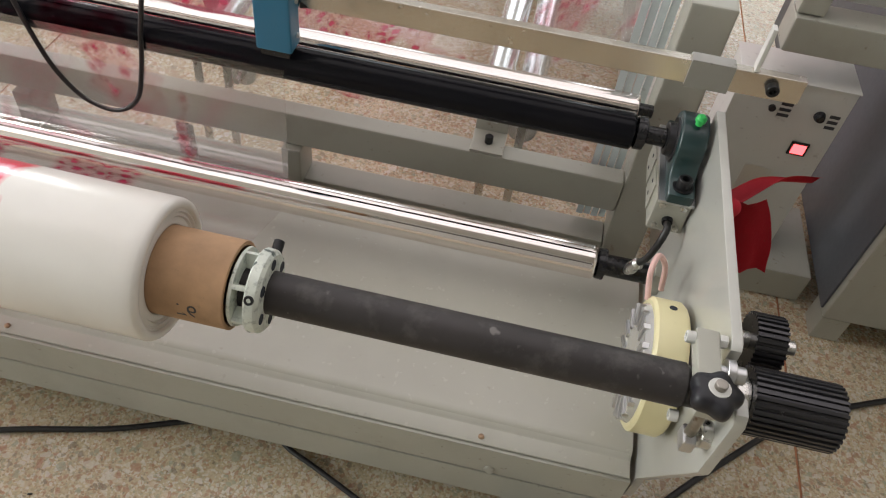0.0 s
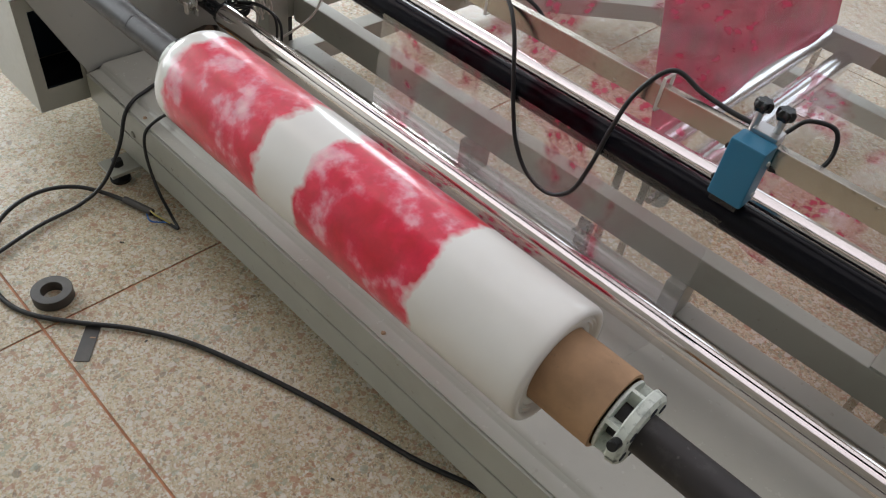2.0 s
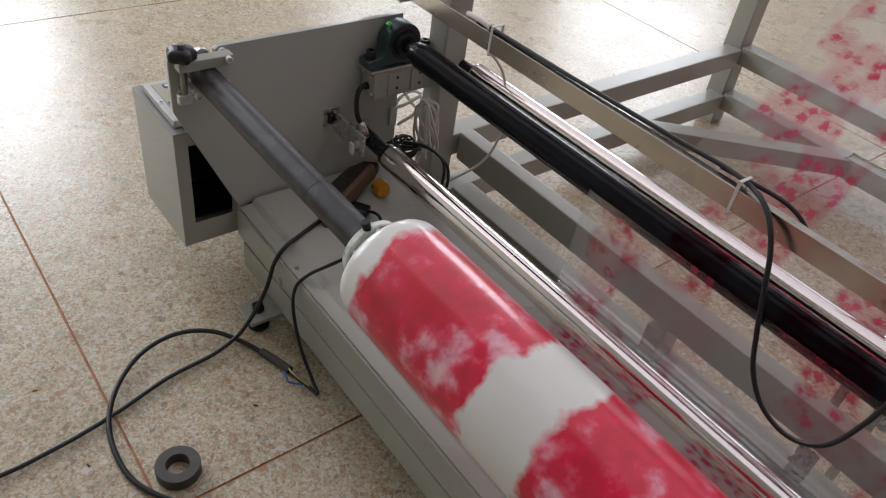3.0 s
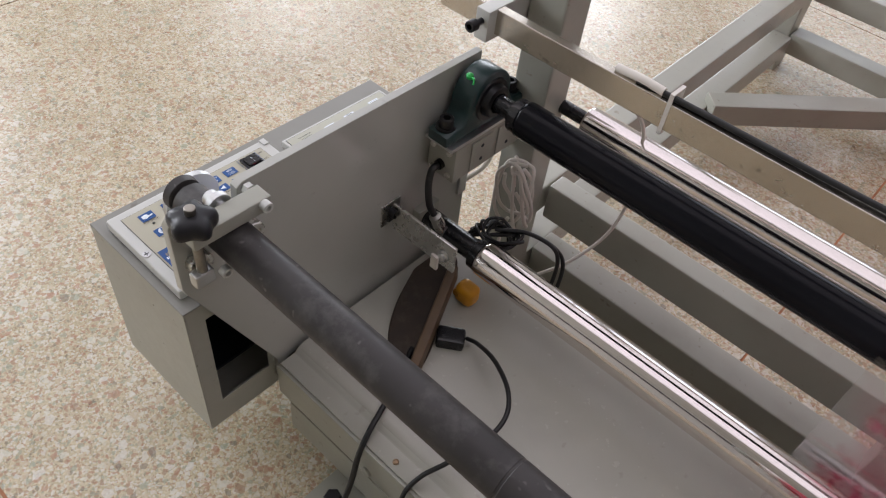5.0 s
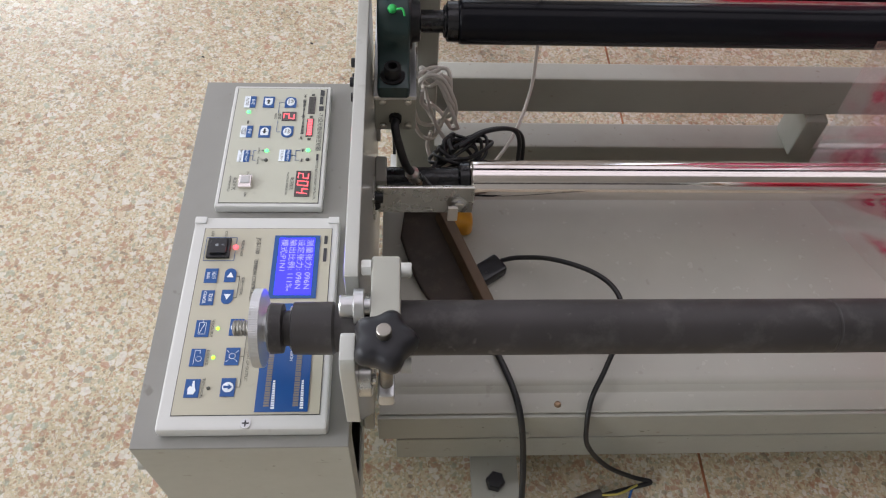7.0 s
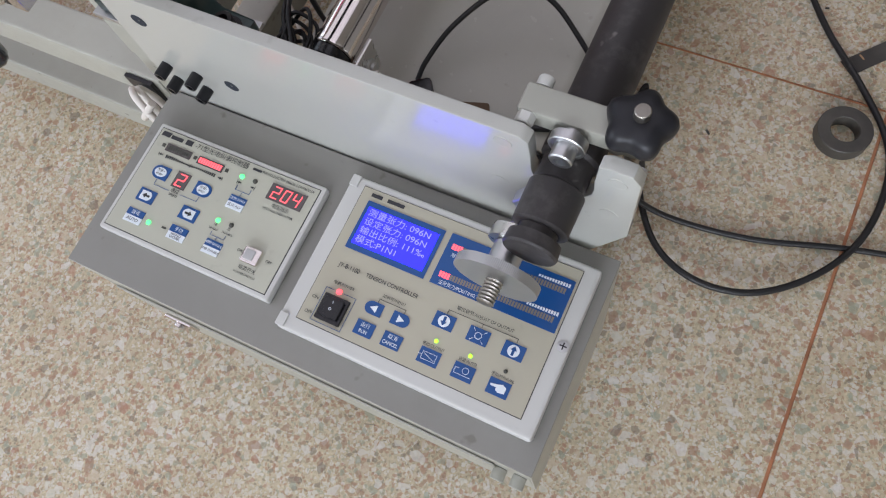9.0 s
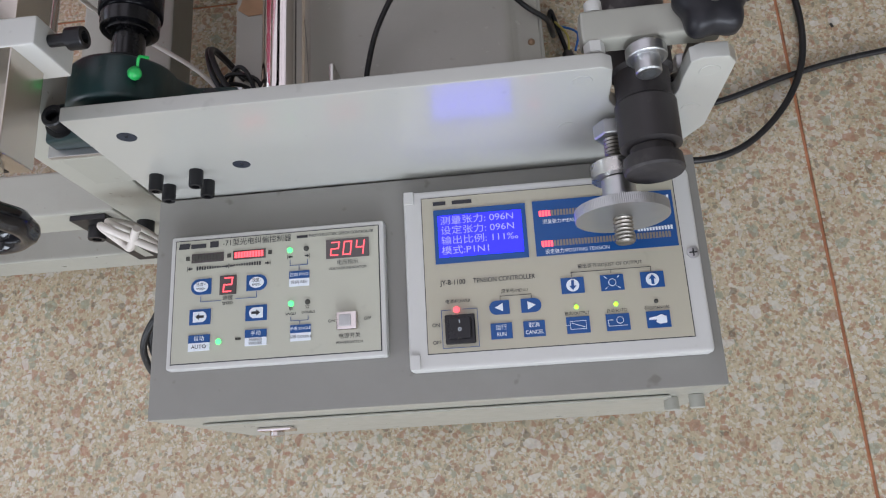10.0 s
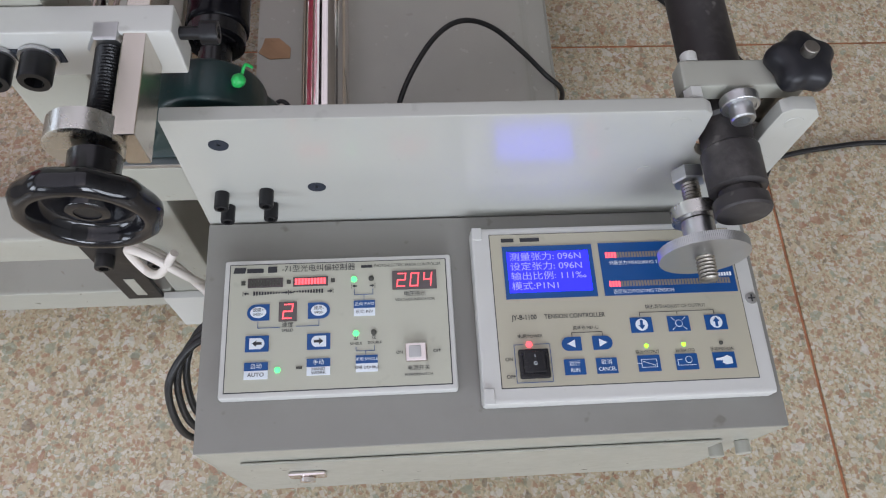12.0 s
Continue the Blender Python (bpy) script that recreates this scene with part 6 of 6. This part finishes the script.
# ---- corner beyond the brake side ----
psu = thing("power_supply", "white metal power supply with red lit switch", "power supply", (1.697, 0.538, 0.0602))
part("case", box(B(), -0.078, 0.078, -0.038, 0.038, 0.0, 0.305, 0.002), PALE, psu)
part("lid", box(B(), -0.080, 0.080, -0.040, 0.040, 0.3052, 0.3072, 0.0008), PALE, psu)
part("switch", box(B(), 0.026, 0.052, -0.0405, -0.038, 0.192, 0.215, 0.001), BLACK, psu)
part("switch_lamp", box(B(), 0.0295, 0.0485, -0.0418, -0.0405, 0.1955, 0.2115, 0.0006), RED_LED, psu, "glowing red rocker")
part("knob", lathe(B(), (0.043, -0.038, 0.262), (0, -1, 0), [(0, 0.008), (0.004, 0.0075), (0.009, 0.0055), (0.010, 0.003)], 20), BLACK, psu)
part("terminal", rod(B(), (-0.022, -0.038, 0.262), (-0.022, -0.043, 0.262), 0.005, 16), OXIDE, psu)
part("label_plate", box(B(), -0.020, 0.018, -0.0388, -0.038, 0.110, 0.160), ZINC, psu)
for k in range(3):
    part("printed_bar", box(B(), -0.012, 0.004, -0.0384, -0.038, 0.250 + k * 0.009, 0.255 + k * 0.009), INK, psu)
    part("printed_bar", box(B(), 0.056, 0.070, -0.0384, -0.038, 0.244 + k * 0.009, 0.249 + k * 0.009), INK, psu)
    part("printed_bar", box(B(), 0.004, 0.022, -0.0384, -0.038, 0.052 + k * 0.008, 0.056 + k * 0.008), INK, psu)
solo("shelf_beam", box(B(), 1.60, 1.843, 0.455, 0.62, 0.0, 0.060, 0.004), PAINT, "low grey steel shelf under the power supply", "shelf")
lv = thing("louvred_cover", "white louvred metal cover above the power supply", "machine cover", (1.770, 0.60, 0.4565))
part("case", box(B(), -0.070, 0.068, -0.035, 0.060, 0.0, 0.16, 0.002), PALE, lv)
for k in range(9):
    part("louvre", box(B(), -0.060 + k * 0.014, -0.053 + k * 0.014, -0.0372, -0.035, 0.03, 0.13), INSIDE_SHADE, lv)
rib = thing("red_ribbon", "bright red cloth ribbon tied round the post", "ribbon", (1.592, 0.245, 0.350))


def strip(bm, pts, wide, fold):
    line2 = smooth_line(pts, 5)
    rows2 = []
    for i, q in enumerate(line2):
        w = wide * (0.92 + 0.08 * math.sin(i * 0.35))
        rows2.append([q + Vector((0.002 * math.sin(i * 0.3 + j * fold), 0.003 * math.cos(j * fold * 2), w * (j / 5 - 0.5))) if abs(pts[0][2] - pts[-1][2]) < 0.06 else q + Vector((w * (j / 5 - 0.5), 0.006 * math.sin(j * fold + i * 0.15), 0.010 * j / 5)) for j in range(6)])
    vs = [[bm.verts.new(c) for c in r] for r in rows2]
    for i in range(len(vs) - 1):
        for j in range(5):
            bm.faces.new((vs[i][j], vs[i][j + 1], vs[i + 1][j + 1], vs[i + 1][j]))
    bmesh.ops.solidify(bm, geom=bm.faces[:], thickness=0.0015)
    return bm


part("band", strip(B(), [(0.006, 0.012, -0.006), (0.045, 0.070, -0.030), (0.09, 0.13, -0.056), (0.158, 0.190, -0.092)], 0.036, 1.3), CLOTH, rib, sharp=80)
part("tail", strip(B(), [(0.016, 0.010, -0.004), (0.034, 0.016, -0.040), (0.050, 0.010, -0.075), (0.058, 0.008, -0.110)], 0.056, 1.5), CLOTH, rib, sharp=80)
part("knot", lathe(B(), (-0.008, -0.004, -0.004), (1, 0.4, 0), [(0, 0.004), (0.005, 0.011), (0.013, 0.013), (0.021, 0.008), (0.024, 0.003)], 14), CLOTH, rib, sharp=80)
# Dark blue-grey puts the shade on the cabinet's left side into its colour.
SIDE_SHADE = worn("shaded_side_enamel", (0.085, 0.092, 0.108), 0.4, vary=0.1)
cab = thing("cabinet", "large grey machine cabinet with shade-coloured side panel on the floor", "cabinet", (1.848, 0.385, 0))
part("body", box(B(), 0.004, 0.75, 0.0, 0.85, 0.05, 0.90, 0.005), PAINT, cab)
# Panel added over the body's side to carry that shade.
part("shade_panel", box(B(), 0.0, 0.0038, 0.012, 0.84, 0.06, 0.89, 0.001), SIDE_SHADE, cab, "side panel coloured dark blue-grey for its shade")
part("leg", box(B(), 0.006, 0.05, 0.002, 0.05, 0.0, 0.05, 0.003), PAINT, cab)
part("plinth", box(B(), 0.14, 0.74, 0.03, 0.82, 0.0, 0.05, 0.003), PAINT_D, cab)
cv = thing("curtain", "pale bluish translucent strip curtain", "curtain", (1.455, 0.449, 0.0))
STRIP = worn("pale_strip", (0.62, 0.70, 0.72), 0.25)
for k in range(4):
    part("strip", box(B(), k * 0.0115, k * 0.0115 + 0.010, 0.002 * (k % 2), 0.002 * (k % 2) + 0.0015, 0.10, 0.62), STRIP, cv)

# handwritten figures on the cardboard core
def core_figures(text, size, x, turn):
    c = bpy.data.curves.new("figures", "FONT")
    c.body, c.size, c.align_x, c.align_y, c.extrude = text, size, "CENTER", "CENTER", 0.0
    tmp = bpy.data.objects.new("figures", c)
    scene.collection.objects.link(tmp)
    me = bpy.data.meshes.new_from_object(tmp.evaluated_get(bpy.context.evaluated_depsgraph_get()))
    bpy.data.objects.remove(tmp)
    bpy.data.curves.remove(c)
    for v in me.vertices:
        a = turn + v.co.y / 0.0400
        v.co = Vector((x + v.co.x, 0.0400 * math.cos(a), 0.0400 * math.sin(a)))
    me.materials.clear()
    me.materials.append(INK)
    ob = new("figures", me)
    ob.parent = roll
    return ob


core_figures("76", 0.020, 1.104, 2.65)

# ---- terrazzo slabs ----
JX = [RX0 - 0.2, -2.665, -1.140, 0.388, 1.812, 3.24, 4.66, RX1 + 0.2]
JY = [RY0 - 0.2, -3.0, -1.65, -0.298, 1.055 + 0.6, 3.0, 4.4, RY1 + 0.2]
JW = 0.0020
for x0, x1 in zip(JX, JX[1:]):
    for y0, y1 in zip(JY, JY[1:]):
        part("slab", box(B(), x0 + JW, x1 - JW, y0 + JW, y1 - JW, -0.002, 0.0), TERRAZZO, floor)


# ---- turning parts ----
def turning(ob, y, z, speed, phase, step):
    n = int(round(12.0 / step))
    walk(ob, [(k * step, pose(0, y, z, phase + speed * k * step, 0, 0)) for k in range(n + 1)])


def motions():
    for ob in (shaft, roll, chuck_r, chuck_l):
        turning(ob, SHAFT_Y, SHAFT_Z, 248.0, PHASE, 0.25)
    turning(pinion, 0.016, 0.394, -289.0, 0.0, 0.25)
    turning(chrome_a, CH1[0], CH1[1], 810.0, 0.0, 0.1)
    turning(black_r, BLK[0], BLK[1], -725.0, 0.0, 0.1)
    turning(chrome_b, CH2[0], CH2[1], 820.0, 0.0, 0.1)


motions()
